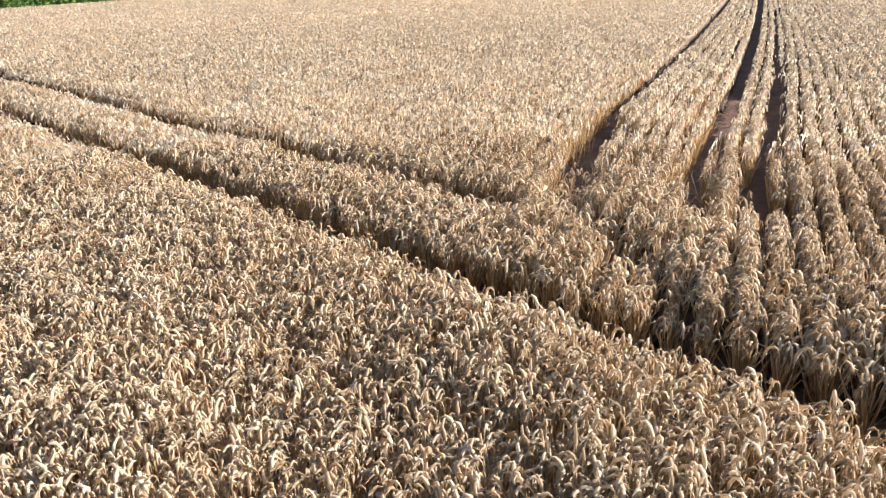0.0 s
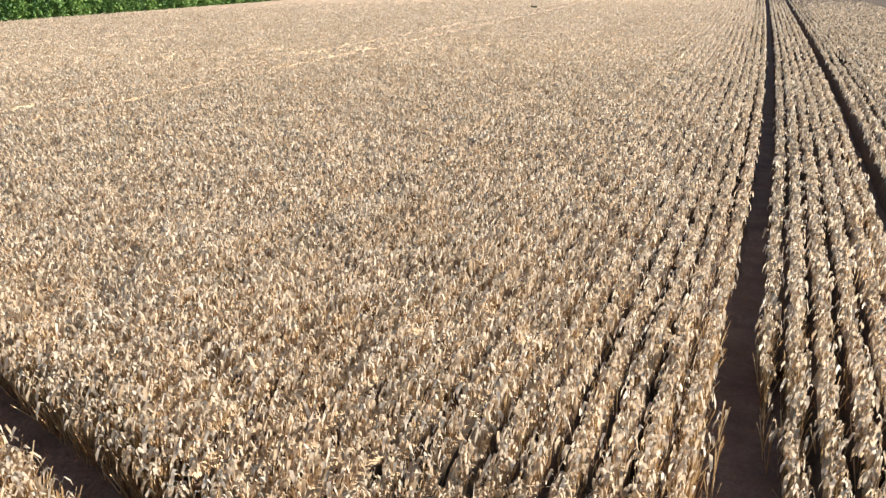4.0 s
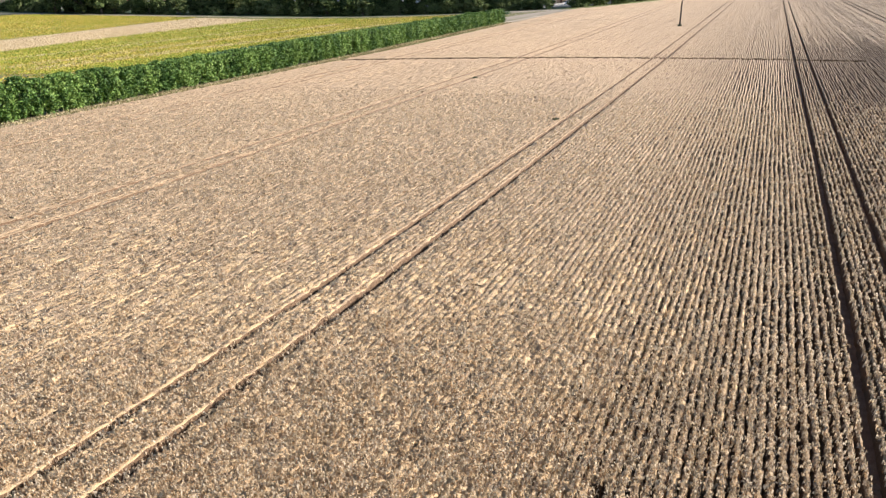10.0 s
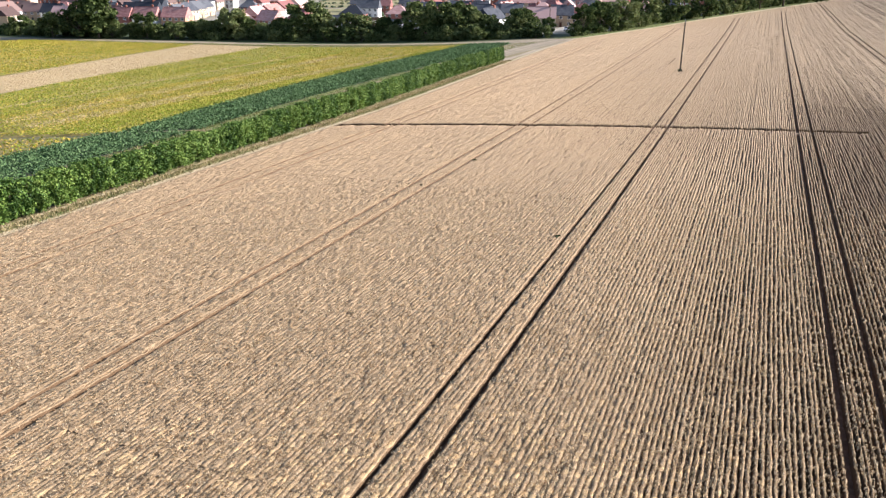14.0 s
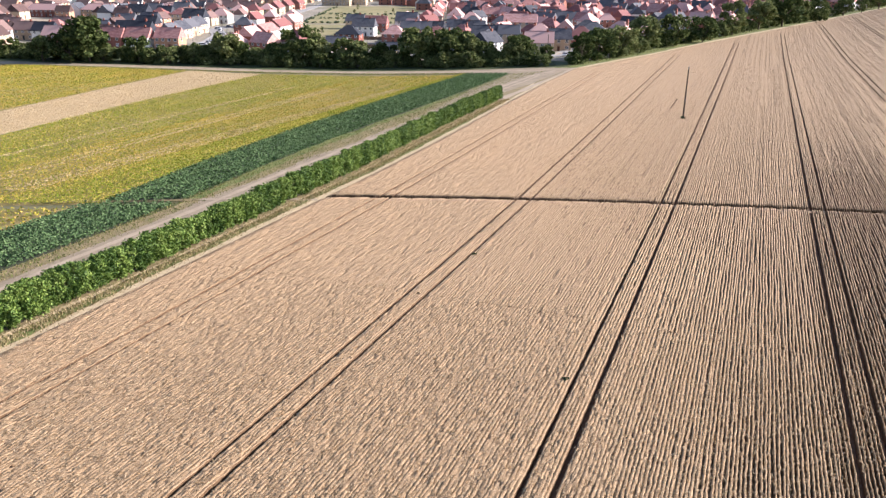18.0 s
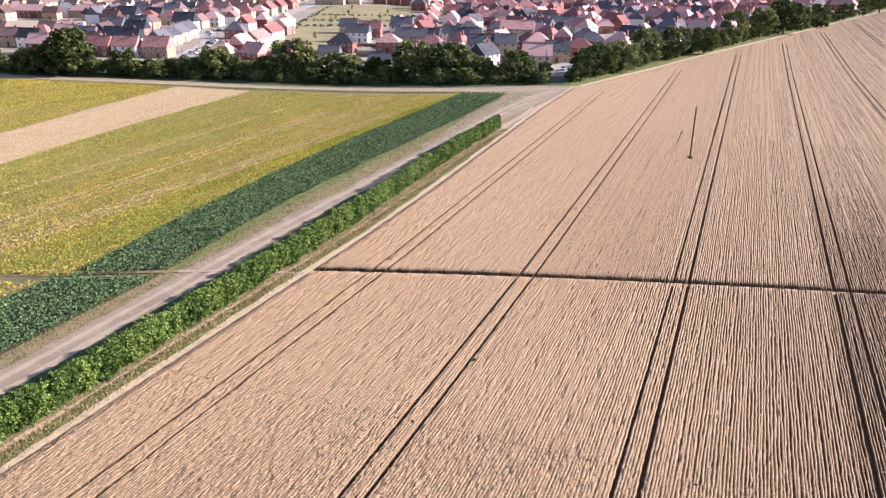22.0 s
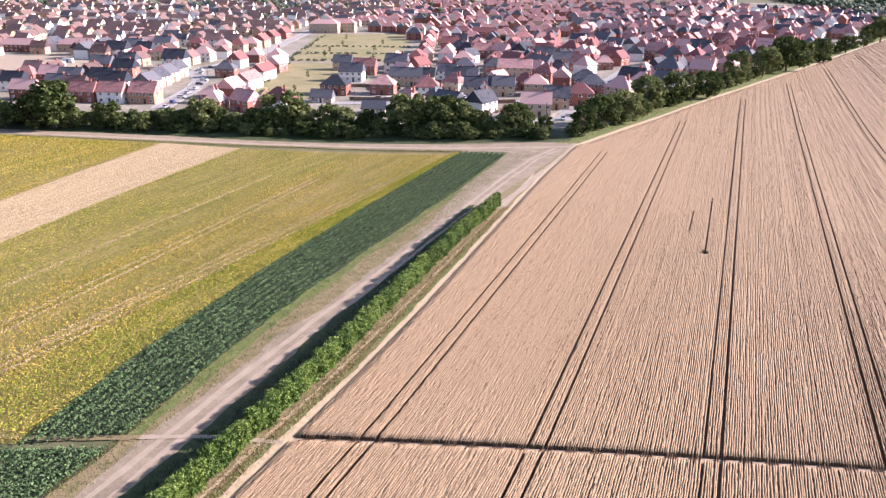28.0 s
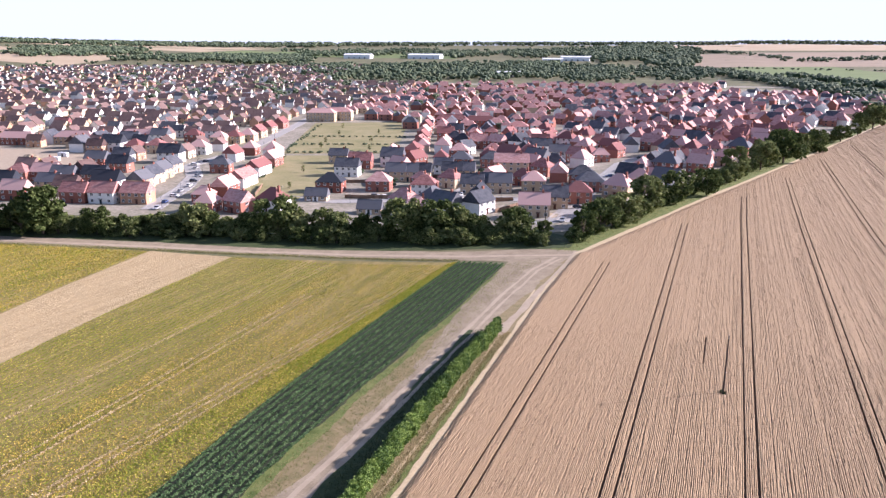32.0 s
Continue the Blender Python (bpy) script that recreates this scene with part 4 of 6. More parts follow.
BELT_TREES = [(-151, 291, 10.5), (-143, 293, 11.0), (-180, 288, 9.5), (-120, 299, 12.0), (-269, 250, 12.1), (-260, 255, 13.4), (-253, 258, 15.9), (-235, 265, 12.2), (-223, 269, 10.6), (-214, 272, 9.8), (-202, 277, 11.8), (-174, 287, 12.6), (-166, 289, 9.1), (-158, 292, 13.7), (-145, 295, 9.6), (-137, 297, 10.4), (-129, 298, 15.9), (-117, 301, 13.8), (-111, 302, 12.2), (-104, 303, 10.8), (-91, 304, 14.6)]
EDGE_TREES = [(-68, 304, 10.9), (-65, 319, 9.5), (-59, 334, 7.6), (-54, 360, 10.7), (-44, 380, 14.8), (-33, 401, 13.7), (-22, 442, 16.3), (-10, 483, 12.4), (2, 513, 14.9), (12, 548, 12.8), (22, 568, 17.1), (42, 630, 18.2), (58, 679, 18.1), (75, 732, 19.4)]


def belts():
    rng = np.random.default_rng(51)
    kinds = [tagged(tree(60 + i, 8.0 + 0.8 * (i % 4), 7.2 + 0.9 * (i % 3)), "broad dark green hedgerow tree in full leaf", "tree", "trees between fields and houses") for i in range(6)]
    low = [tagged(tree(80 + i, 3.6 + 0.6 * i, 5.0, "bush", n=800, size=(0.3, 0.65)), "dense dark green bush under the trees", "bush", "bushes between fields and houses") for i in range(3)]
    used = set()

    def put(kinds_, i, x, y, s, sz=1.0):
        m = pose(x, y, gz(x, y) - 0.1, 0, 0, rng.uniform(0, 360)) @ Matrix.Diagonal((s, s, s * sz, 1))
        if (id(kinds_), i) in used:
            copy_thing(kinds_[i], m)
        else:
            kinds_[i].matrix_basis = m
            used.add((id(kinds_), i))

    for n, (x, y, h) in enumerate(BELT_TREES + EDGE_TREES):
        i = n % 6
        s = (0.84 if y < 304 or x < -85 else np.interp(y, [304, 440, 700], [1.05, 1.0, 0.75])) * h / (8.0 + 0.8 * (i % 4))
        put(kinds, i, x, y + (2 if y > 303 else -1), s * rng.uniform(0.9, 1.12), rng.uniform(0.92, 1.02))
    for x, y in line(BELT, 2.2):
        put(low, int(rng.integers(0, 3)), x + rng.normal(0, 0.8), y + rng.uniform(-5.0, 3.0), rng.uniform(0.85, 1.4), 0.9)
    for x, y in line(offset(BELT, -2.5), 6.0):
        put(kinds, int(rng.integers(0, 6)), x + rng.normal(0, 1.5), y + rng.uniform(-1.0, 3.0), rng.uniform(0.45, 0.75))
    right = offset(FAR_EDGE, -9.5)
    for x, y in line(right, 9.0):
        if y > 760:
            put(kinds, int(rng.integers(0, 6)), x + rng.normal(0, 1.2), y + rng.normal(0, 1.0), rng.uniform(0.8, 1.1))
    for x, y in line(BELT, 7.5):
        if x < -330 or (x > -285 and not -250 < x < -236):
            put(kinds, int(rng.integers(0, 6)), x + rng.normal(0, 1.2), y + 4, rng.uniform(0.5, 0.8) if x > -300 else rng.uniform(1.0, 1.5))
    for x, y in line(right, 5.0):
        if y < 300 or y > 640:
            continue
        put(low, int(rng.integers(0, 3)), x + rng.normal(0.8, 1.2), y + rng.normal(0, 1.0), rng.uniform(0.9, 1.5))


belts()


# ---- power pole ----
def power_pole(x, y, h):
    root = new("power_pole")
    bm = bmesh.new()
    rod(bm, (0, 0, -0.6), (0, 0, h), 0.18, 0.12, 12)
    part("post", bm, M["pole_wood"], root)
    bm = bmesh.new()
    box(bm, -0.06, 0.06, -0.75, 0.75, h - 0.42, h - 0.30)
    part("crossarm", bm, M["pole_wood"], root)
    for s in (-0.6, 0.0, 0.6):
        bm = bmesh.new()
        rod(bm, (0, s, h - 0.30 + (0.3 if s == 0 else 0)), (0, s, h - 0.05 + (0.3 if s == 0 else 0)), 0.06, 0.045, 8)
        part("insulator", bm, M["porcelain"], root)
    bm = bmesh.new()
    box(bm, 0.12, 0.16, -0.12, 0.12, h * 0.38, h * 0.38 + 0.3)
    part("warning_plate", bm, M["frame_white"], root, "small pale plate")
    root.matrix_basis = pose(x, y, gz(x, y), 0, 0, 0)
    return tagged(root, "tall dark wooden power pole standing in wheat", "power pole")


power_pole(-21.6, 190.0, 11.0)


# ---- houses ----
def window_mesh(name, glazed):
    """A window frame with a mullion; glazed: the panes are in it."""
    bm = bmesh.new()
    xs, zs = (-0.68, -0.55, -0.05, 0.05, 0.55, 0.68), (-0.07, 0.07, 1.22, 1.32)
    front = {(i, k): bm.verts.new((x, -0.11, z)) for i, x in enumerate(xs) for k, z in enumerate(zs)}
    back = {(i, k): bm.verts.new((x, 0.0, z)) for i, x in enumerate(xs) for k, z in enumerate(zs)}
    for i in range(5):
        for k in range(3):
            ring = [(i, k), (i + 1, k), (i + 1, k + 1), (i, k + 1)]
            if k == 1 and i in (1, 3):
                for p, q in zip(ring, ring[1:] + ring[:1]):
                    bm.faces.new((front[q], front[p], back[p], back[q]))
                if glazed:
                    bm.faces.new([back[p] for p in ring]).material_index = 1
            else:
                bm.faces.new([front[p] for p in ring])
    edge = [(i, 0) for i in range(6)] + [(5, 1), (5, 2)] + [(i, 3) for i in range(5, -1, -1)] + [(0, 2), (0, 1)]
    for p, q in zip(edge, edge[1:] + edge[:1]):
        bm.faces.new((front[p], back[p], back[q], front[q]))
    me = bpy.data.meshes.new(name)
    bm.to_mesh(me)
    bm.free()
    me.materials.append(M["frame_white"])
    me.materials.append(M["glass_dark"])
    return me


def pane_mesh():
    bm = bmesh.new()
    box(bm, -0.57, 0.57, -0.05, 0.03, 0.05, 1.24)
    me = bpy.data.meshes.new("pane")
    bm.to_mesh(me)
    bm.free()
    me.materials.append(M["glass_dark"])
    return me


WINDOW = window_mesh("window", True)
WINDOW_FRAME = window_mesh("window_frame", False)
PANE = pane_mesh()


def put_window(root, m, panes):
    if not panes:
        return share("window", WINDOW, root, m)
    win = share("window", WINDOW_FRAME, root, m)
    share("pane", PANE, win)
    return win


def house(kind, w, d, eave, rise, hip, wall, roof, storeys, windows=True, chimney=True, garage=False, panes=False):
    """A brick or rendered house on its own Empty, front towards -y."""
    rise *= 1.18
    root = new(kind)
    bm = bmesh.new()
    x, y = w / 2, d / 2
    lo = [bm.verts.new((a, b, -1.2)) for a, b in ((-x, -y), (x, -y), (x, y), (-x, y))]
    hi = [bm.verts.new((a, b, eave)) for a, b in ((-x, -y), (x, -y), (x, y), (-x, y))]
    for i in range(4):
        bm.faces.new((lo[i], lo[(i + 1) % 4], hi[(i + 1) % 4], hi[i]))
    if not hip:
        for a, (p, q) in ((x, (1, 2)), (-x, (3, 0))):
            top = bm.verts.new((a, 0, eave + rise))
            bm.faces.new((hi[p], hi[q], top))
    part("wall", bm, M[wall], root)
    bm = bmesh.new()
    o, t = 0.35, 0.22
    k = rise / y
    ex, ey = (x + o, y + o)
    ez = eave - o * k
    r = min(x - 0.2, y * 0.95) if hip else -0.25
    def shell(dz):
        c = [bm.verts.new((a, b, ez + dz)) for a, b in ((-ex, -ey), (ex, -ey), (ex, ey), (-ex, ey))]
        p = bm.verts.new((-(x - r), 0, eave + rise + dz))
        q = bm.verts.new((x - r, 0, eave + rise + dz))
        return c, p, q
    (c, p, q), (c2, p2, q2) = shell(t), shell(0.02)
    bm.faces.new((c[0], c[1], q, p))
    bm.faces.new((c[2], c[3], p, q))
    bm.faces.new((c[1], c[2], q))
    bm.faces.new((c[3], c[0], p))
    for i in range(4):
        bm.faces.new((c2[i], c2[(i + 1) % 4], c[(i + 1) % 4], c[i]))
    if not hip:
        for f in [f for f in bm.faces if len(f.verts) == 3]:
            bm.faces.remove(f)
        bm.faces.new((c2[1], c2[2], q2)), bm.faces.new((c2[3], c2[0], p2))
        bm.faces.new((c[1], q, q2, c2[1])), bm.faces.new((q, c[2], c2[2], q2))
        bm.faces.new((c[3], p, p2, c2[3])), bm.faces.new((p, c[0], c2[0], p2))
    part("roof", bm, M[roof], root)
    bm = bmesh.new()
    rod(bm, (-(x - max(r, 0)), 0, eave + rise + t), (x - max(r, 0), 0, eave + rise + t), 0.13, 0.13, 6)
    part("ridge", bm, M[roof], root)
    if chimney:
        bm = bmesh.new()
        cx = x * 0.55
        box(bm, cx - 0.4, cx + 0.4, -0.35, 0.35, eave + rise * 0.5, eave + rise + 1.0)
        box(bm, cx - 0.46, cx + 0.46, -0.41, 0.41, eave + rise + 0.86, eave + rise + 1.05)
        rod(bm, (cx, 0, eave + rise + 1.05), (cx, 0, eave + rise + 1.4), 0.14, 0.11, 6)
        part("chimney", bm, M["brick_red"], root)
    if windows:
        for s in range(storeys):
            z = 0.95 + 2.65 * s
            n = max(2, round(w / 3.4))
            for i in range(n):
                a = (i + 0.5) / n * w - x
                if s == 0 and i == n // 2:
                    bm = bmesh.new()
                    box(bm, a - 0.5, a + 0.5, -y - 0.07, -y + 0.03, 0, 2.1)
                    box(bm, a - 0.9, a + 0.9, -y - 0.7, -y, 2.3, 2.42)
                    part("door", bm, M["door_paint"], root)
                else:
                    put_window(root, pose(a, -y - 0.01, z), panes)
            put_window(root, pose(x + 0.01, -0.8, z, 0, 0, 90), panes)
    if garage:
        bm = bmesh.new()
        box(bm, -1.3, 1.3, -y - 0.06, -y + 0.02, 0, 2.1)
        part("garage_door", bm, M["frame_white"], root)
    return root


KINDS = {
    "tr": ("house", 11.5, 8, 5.2, 3.2, False, "brick_red", "roof_red", 2, "red brick house with a red tiled gable roof"),
    "to": ("house", 12, 8.5, 5.2, 3.4, False, "brick_orange", "roof_red", 2, "orange brick house with a red tiled gable roof"),
    "tw": ("house", 11.5, 8.5, 5.2, 3.4, False, "render_white", "roof_red", 2, "white rendered house with a red tiled gable roof"),
    "tw2": ("house", 17, 8.5, 5.2, 3.0, False, "render_white", "roof_red", 2, "long pale rendered house with a red gable roof"),
    "gg": ("house", 11, 8, 5.0, 3.0, False, "brick_buff", "roof_grey", 2, "buff brick house with a grey slate gable roof"),
    "gg1": ("garage", 10, 6.5, 2.5, 2.6, False, "brick_buff", "roof_grey", 1, "low garage with a grey slate roof"),
    "gr": ("house", 12, 8.5, 5.2, 3.3, False, "brick_red", "roof_grey", 2, "red brick house with a grey slate gable roof"),
    "gb": ("house", 10.5, 9, 5.2, 3.3, False, "brick_buff", "roof_grey", 2, "buff brick house with a grey slate gable roof"),
    "gw": ("house", 12.5, 9, 5.4, 3.4, False, "render_white", "roof_grey", 2, "white rendered house with a grey slate gable roof"),
    "go": ("house", 14, 9, 5.2, 3.4, False, "brick_orange", "roof_grey", 2, "orange brick house with a grey slate roof"),
}
KINDS.update({
    "hr": ("house", 11.5, 9.5, 5.2, 3.2, True, "brick_red", "roof_red", 2, "red brick house with a red hipped roof"),
    "hb": ("house", 11, 10, 5.4, 3.2, True, "brick_buff", "roof_red", 2, "buff brick house with a red hipped roof"),
    "hw": ("house", 12, 9.5, 5.2, 3.2, True, "render_white", "roof_red", 2, "white rendered house with a red hipped roof"),
    "hg": ("house", 12.5, 10, 5.2, 3.2, True, "brick_red", "roof_grey", 2, "red brick house with a grey hipped roof"),
    "rr": ("house", 13, 8.5, 5.2, 3.3, False, "brick_red", "roof_red", 2, "deep red brick house with a red tiled roof"),
    "ro": ("house", 16, 10, 5.8, 3.4, True, "brick_red", "roof_red", 2, "large red brick house with a hipped red roof"),
    "rb": ("house", 12, 9, 5.4, 3.4, False, "brick_buff", "roof_red", 2, "buff brick house with a red tiled gable roof"),
    "lr": ("terrace", 28, 9, 5.2, 3.2, True, "brick_red", "roof_red", 2, "long red brick terrace with a red roof"),
    "lb": ("terrace", 28, 9, 5.2, 3.2, True, "brick_buff", "roof_red", 2, "long buff brick terrace with a red roof"),
    "to3": ("house", 18, 10, 7.6, 3.4, False, "brick_buff", "roof_red", 3, "three-storey buff brick house with a red roof"),
    "w3": ("house", 16, 12, 8.0, 3.0, True, "render_white", "roof_red", 3, "three-storey white rendered house with a red roof"),
    "b3": ("apartment_block", 26, 11, 8.2, 3.0, True, "brick_buff", "roof_red", 3, "three-storey buff apartment block with a red roof"),
})
FAR = [("render_white", "roof_brown", False), ("brick_buff", "roof_brown", False), ("brick_red", "roof_red", True), ("brick_red", "roof_red", False),
       ("render_white", "roof_grey", False), ("brick_buff", "roof_red", True), ("brick_orange", "roof_brown", False), ("brick_red", "roof_grey", True), ("render_white", "roof_red", True)]
built = {}


def put_house(key, x, y, turn, far=False, scale=1.0):
    m = pose(x, y, gz(x, y), 0, 0, turn) @ Matrix.Diagonal((scale, scale, scale, 1))
    if key in built:
        ob = copy_thing(built[key], m)
    else:
        if far:
            wall, roof, hip = FAR[key[1]]
            ob = house("house", 10.5, 8.2, 5.1, 3.2, hip, wall, roof, 2, windows=key[2], chimney=key[2])
            colour = {"render_white": "white rendered", "brick_buff": "buff brick", "brick_red": "red brick", "brick_orange": "orange brick"}[wall]
            tagged(ob, f"{colour} house with a {roof[5:]} {'hipped' if hip else 'gable'} roof in the town", "house", "houses of the town")
        else:
            kind, w, d, eave, rise, hip, wall, roof, st, label = KINDS[key]
            ob = house(kind, w, d, eave, rise, hip, wall, roof, st, garage=kind == "garage", chimney=kind == "house" and not hip, panes=True)
            tagged(ob, label, "garage" if kind == "garage" else "house", "houses of the town")
        ob.matrix_basis = m
        built[key] = ob
    taken.append((x, y, 13 if not far else 9))
    return ob


taken = []
STREETS = {}
STREETS['front'] = [
    (-316, 301, 'tr', 14), (-288, 307, 'tr', 14), (-276, 311, 'tw', 14), (-263, 316, 'to', 14), (-321, 324, 'gg', 14)]
STREETS['left'] = [
    (-332, 343, 'gr', 14), (-318, 349, 'gr', 14), (-358, 391, 'gr', 14), (-334, 382, 'gr', 14), (-287, 345, 'gb', 100), (-293, 359, 'gb', 100), (-299, 373, 'gb', 100), (-306, 389, 'gb', 100), (-358, 340, 'hr', 14), (-347, 346, 'rr', 14)]
STREETS['mid'] = [
    (-482, 447, 'lr', 14), (-449, 465, 'lb', 14), (-378, 443, 'hb', 14), (-367, 450, 'hb', 14), (-417, 492, 'lr', 14), (-339, 456, 'hw', 14), (-383, 507, 'hr', 14), (-534, 535, 'to', 14)]
STREETS['lane'] = [
    (-301, 438, 'tw', 100), (-239, 345, 'rr', 100), (-245, 367, 'tw2', 100), (-257, 398, 'tw2', 100), (-269, 430, 'rr', 100), (-357, 501, 'hb', 14), (-351, 510, 'hb', 14), (-348, 522, 'hb', 14), (-355, 545, 'rb', 100), (-364, 573, 'rb', 100), (-376, 609, 'rr', 100)]
STREETS['centre'] = [
    (-200, 373, 'hg', 14), (-214, 417, 'gw', 14), (-240, 456, 'gg', 14), (-196, 353, 'gg1', 14), (-180, 384, 'hr', 14), (-213, 472, 'ro', 100), (-207, 490, 'ro', 100), (-156, 382, 'hw', 14), (-219, 442, 'rr', 14), (-161, 335, 'gg1', 14)]
STREETS['terr'] = [
    (-184, 413, 'gb', 14), (-178, 415, 'gb', 14), (-172, 417, 'gb', 14), (-158, 425, 'gb', 14), (-152, 427, 'gb', 14), (-135, 389, 'gb', 14), (-130, 393, 'gb', 14), (-123, 394, 'gb', 14), (-122, 359, 'go', 100)]
STREETS['east'] = [
    (-132, 444, 'to3', 14), (-109, 400, 'hb', 14), (-94, 342, 'rb', 14), (-90, 360, 'gb', 14), (-83, 372, 'hr', 14), (-103, 427, 'rr', 100), (-90, 419, 'hg', 14), (-83, 400, 'hg', 14), (-179, 628, 'w3', 14), (-138, 536, 'gw', 14), (-120, 506, 'gw', 14), (-145, 538, 'gw', 14), (-136, 596, 'hr', 14)]
STREETS['pile'] = [
    (-220, 533, 'rr', 100), (-231, 564, 'rr', 100), (-243, 596, 'rr', 100), (-256, 633, 'rr', 100), (-269, 670, 'rr', 100), (-182, 503, 'hr', 14), (-162, 509, 'hr', 14), (-168, 467, 'hg', 14), (-151, 471, 'hg', 14), (-256, 691, 'lr', 14), (-229, 688, 'lr', 14), (-374, 673, 'b3', 14), (-365, 688, 'b3', 14)]
for street in STREETS.values():
    for hx, hy, key, turn in street:
        dx, dy = hx + 24, hy - 57
        ln = math.hypot(dx, dy)
        put_house(key, hx + dx / ln * KINDS[key][2 if turn < 50 else 1] * 0.5, hy + dy / ln * KINDS[key][2 if turn < 50 else 1] * 0.5, turn)
for ox, oy, r in ((-300, 575, 75), (-285, 520, 40), (-245, 410, 34), (-232, 360, 22), (-285, 345, 10), (-400, 395, 38), (-445, 415, 30), (-275, 345, 12), (-320, 415, 12)):
    taken.append((ox, oy, r))
for r, w in (([(-250, 306), (-274, 357), (-289, 383), (-316, 414), (-325, 482), (-359, 576), (-410, 715)], 10), ([(-216, 350), (-232, 395), (-262, 475)], 16), ([(-190, 352), (-164, 363), (-116, 378), (-84, 370)], 7),
             ([(-84, 334), (-84, 413), (-82, 489)], 7), ([(-262, 490), (-300, 580), (-335, 670)], 34)):
    for ox, oy in line(r, 9):
        taken.append((ox, oy, w))


FARS = []


def town():
    """Streets of houses filling the town behind the first rows."""
    rng = np.random.default_rng(77)
    c, s = math.cos(radians(14)), math.sin(radians(14))
    spots = []
    for j in range(0, 112):
        for i in range(-125, 34):
            bend = 10 * math.sin(i * 0.35 + j * 0.21)
            u, v = i * 13.2 + rng.normal(0, 1.2) + 6 * math.sin(j * 0.9), j * 17.0 + (j % 2) * -3.5 + rng.normal(0, 0.8) + bend
            x, y = -180 + u * c - v * s * 0.55, 322 + u * s + v * c
            if (i + j // 3 * 4) % 11 == 0 or j % 7 == 6:
                continue
            dist = math.hypot(x + 24, y - 57)
            if y < np.interp(x, [-700, -420, -282, -195, -80], [220, 258, 300, 322, 334]) or dist > (1350 if x > -620 - (y - 1000) * 0.35 else 2050):
                continue
            if x > np.interp(y, [284, 438, 757, 1070], [-66, -17, 83, 180]) - 24 or (y > 1150 and x > -40):
                continue
            if any((x - a) ** 2 + (y - b) ** 2 < (r + 2) ** 2 for a, b, r in taken if abs(x - a) < 90):
                continue
            if rng.random() < (0.08 if dist < 650 else 0.3 if dist < 950 else 0.55):
                continue
            old = x < -330 - (y - 500) * 0.25
            k = int(rng.choice([0, 1, 6, 4, 0, 1] if old else [2, 3, 5, 8, 4, 7, 8, 2, 3]))
            spots.append((dist, x, y, k, (-17 if x > -215 + (y - 330) * 0.1 and rng.random() < 0.85 else 14) + (90 if rng.random() < 0.4 else 0) + rng.normal(0, 3), rng.uniform(0.88, 1.15)))
            taken.append((x, y, 9))
    spots.sort()
    for dist, x, y, k, turn, sc in spots[:245]:
        put_house(("far", k, True), x, y, turn, True, sc)
    FARS.extend(spots[245:])


def far_town(spots):
    """The further houses, joined: walls, roofs and windows."""
    names = ["render_white", "brick_buff", "brick_red", "brick_orange", "roof_brown", "roof_red", "roof_grey", "glass_dark"]
    VV, FF, MI, base = [], [], [], 0
    for dist, px, py, k, turn, sc in spots:
        wall, roof, hip = FAR[k]
        x, y, e, t = 5.2 * sc, 4.1 * sc, 5.1 * sc, 8.9 * sc
        o = 0.35
        r = 3.6 * sc if hip else -0.2
        v = [(-x, -y, -2), (x, -y, -2), (x, y, -2), (-x, y, -2), (-x, -y, e), (x, -y, e), (x, y, e), (-x, y, e), (-x, 0, t - 0.2), (x, 0, t - 0.2),
             (-x - o, -y - o, e - 0.2), (x + o, -y - o, e - 0.2), (x + o, y + o, e - 0.2), (-x - o, y + o, e - 0.2), (-x + r, 0, t), (x - r, 0, t)]
        f = [(0, 1, 5), (0, 5, 4), (1, 2, 6), (1, 6, 5), (2, 3, 7), (2, 7, 6), (3, 0, 4), (3, 4, 7)]
        if not hip:
            f += [(5, 6, 9), (7, 4, 8)]
        nw = len(f)
        f += [(10, 11, 15), (10, 15, 14), (12, 13, 14), (12, 14, 15)]
        if hip:
            f += [(11, 12, 15), (13, 10, 14)]
        mi = [names.index(wall)] * nw + [names.index(roof)] * (len(f) - nw)
        if dist < 800:
            for a in (-0.5, 0.5):
                for z in (0.9, 3.4):
                    n = len(v)
                    v += [(a * x - 0.7, -y - 0.06, z), (a * x + 0.7, -y - 0.06, z), (a * x + 0.7, -y - 0.06, z + 1.3), (a * x - 0.7, -y - 0.06, z + 1.3)]
                    f += [(n, n + 1, n + 2), (n, n + 2, n + 3)]
                    mi += [7, 7]
        a = radians(turn)
        v = np.array(v)
        v = np.column_stack([px + v[:, 0] * math.cos(a) - v[:, 1] * math.sin(a), py + v[:, 0] * math.sin(a) + v[:, 1] * math.cos(a), v[:, 2] + gz(px, py)])
        VV.append(v)
        FF.append(np.array(f) + base)
        MI.append(mi)
        base += len(v)
    me = bulk("far_houses", np.concatenate(VV), np.concatenate(FF), [M[n] for n in names], np.concatenate(MI))
    return tagged(new("far_houses", me), "many small brick and rendered houses of the far town", "houses", kind="stuff")


town()
far_town(FARS)


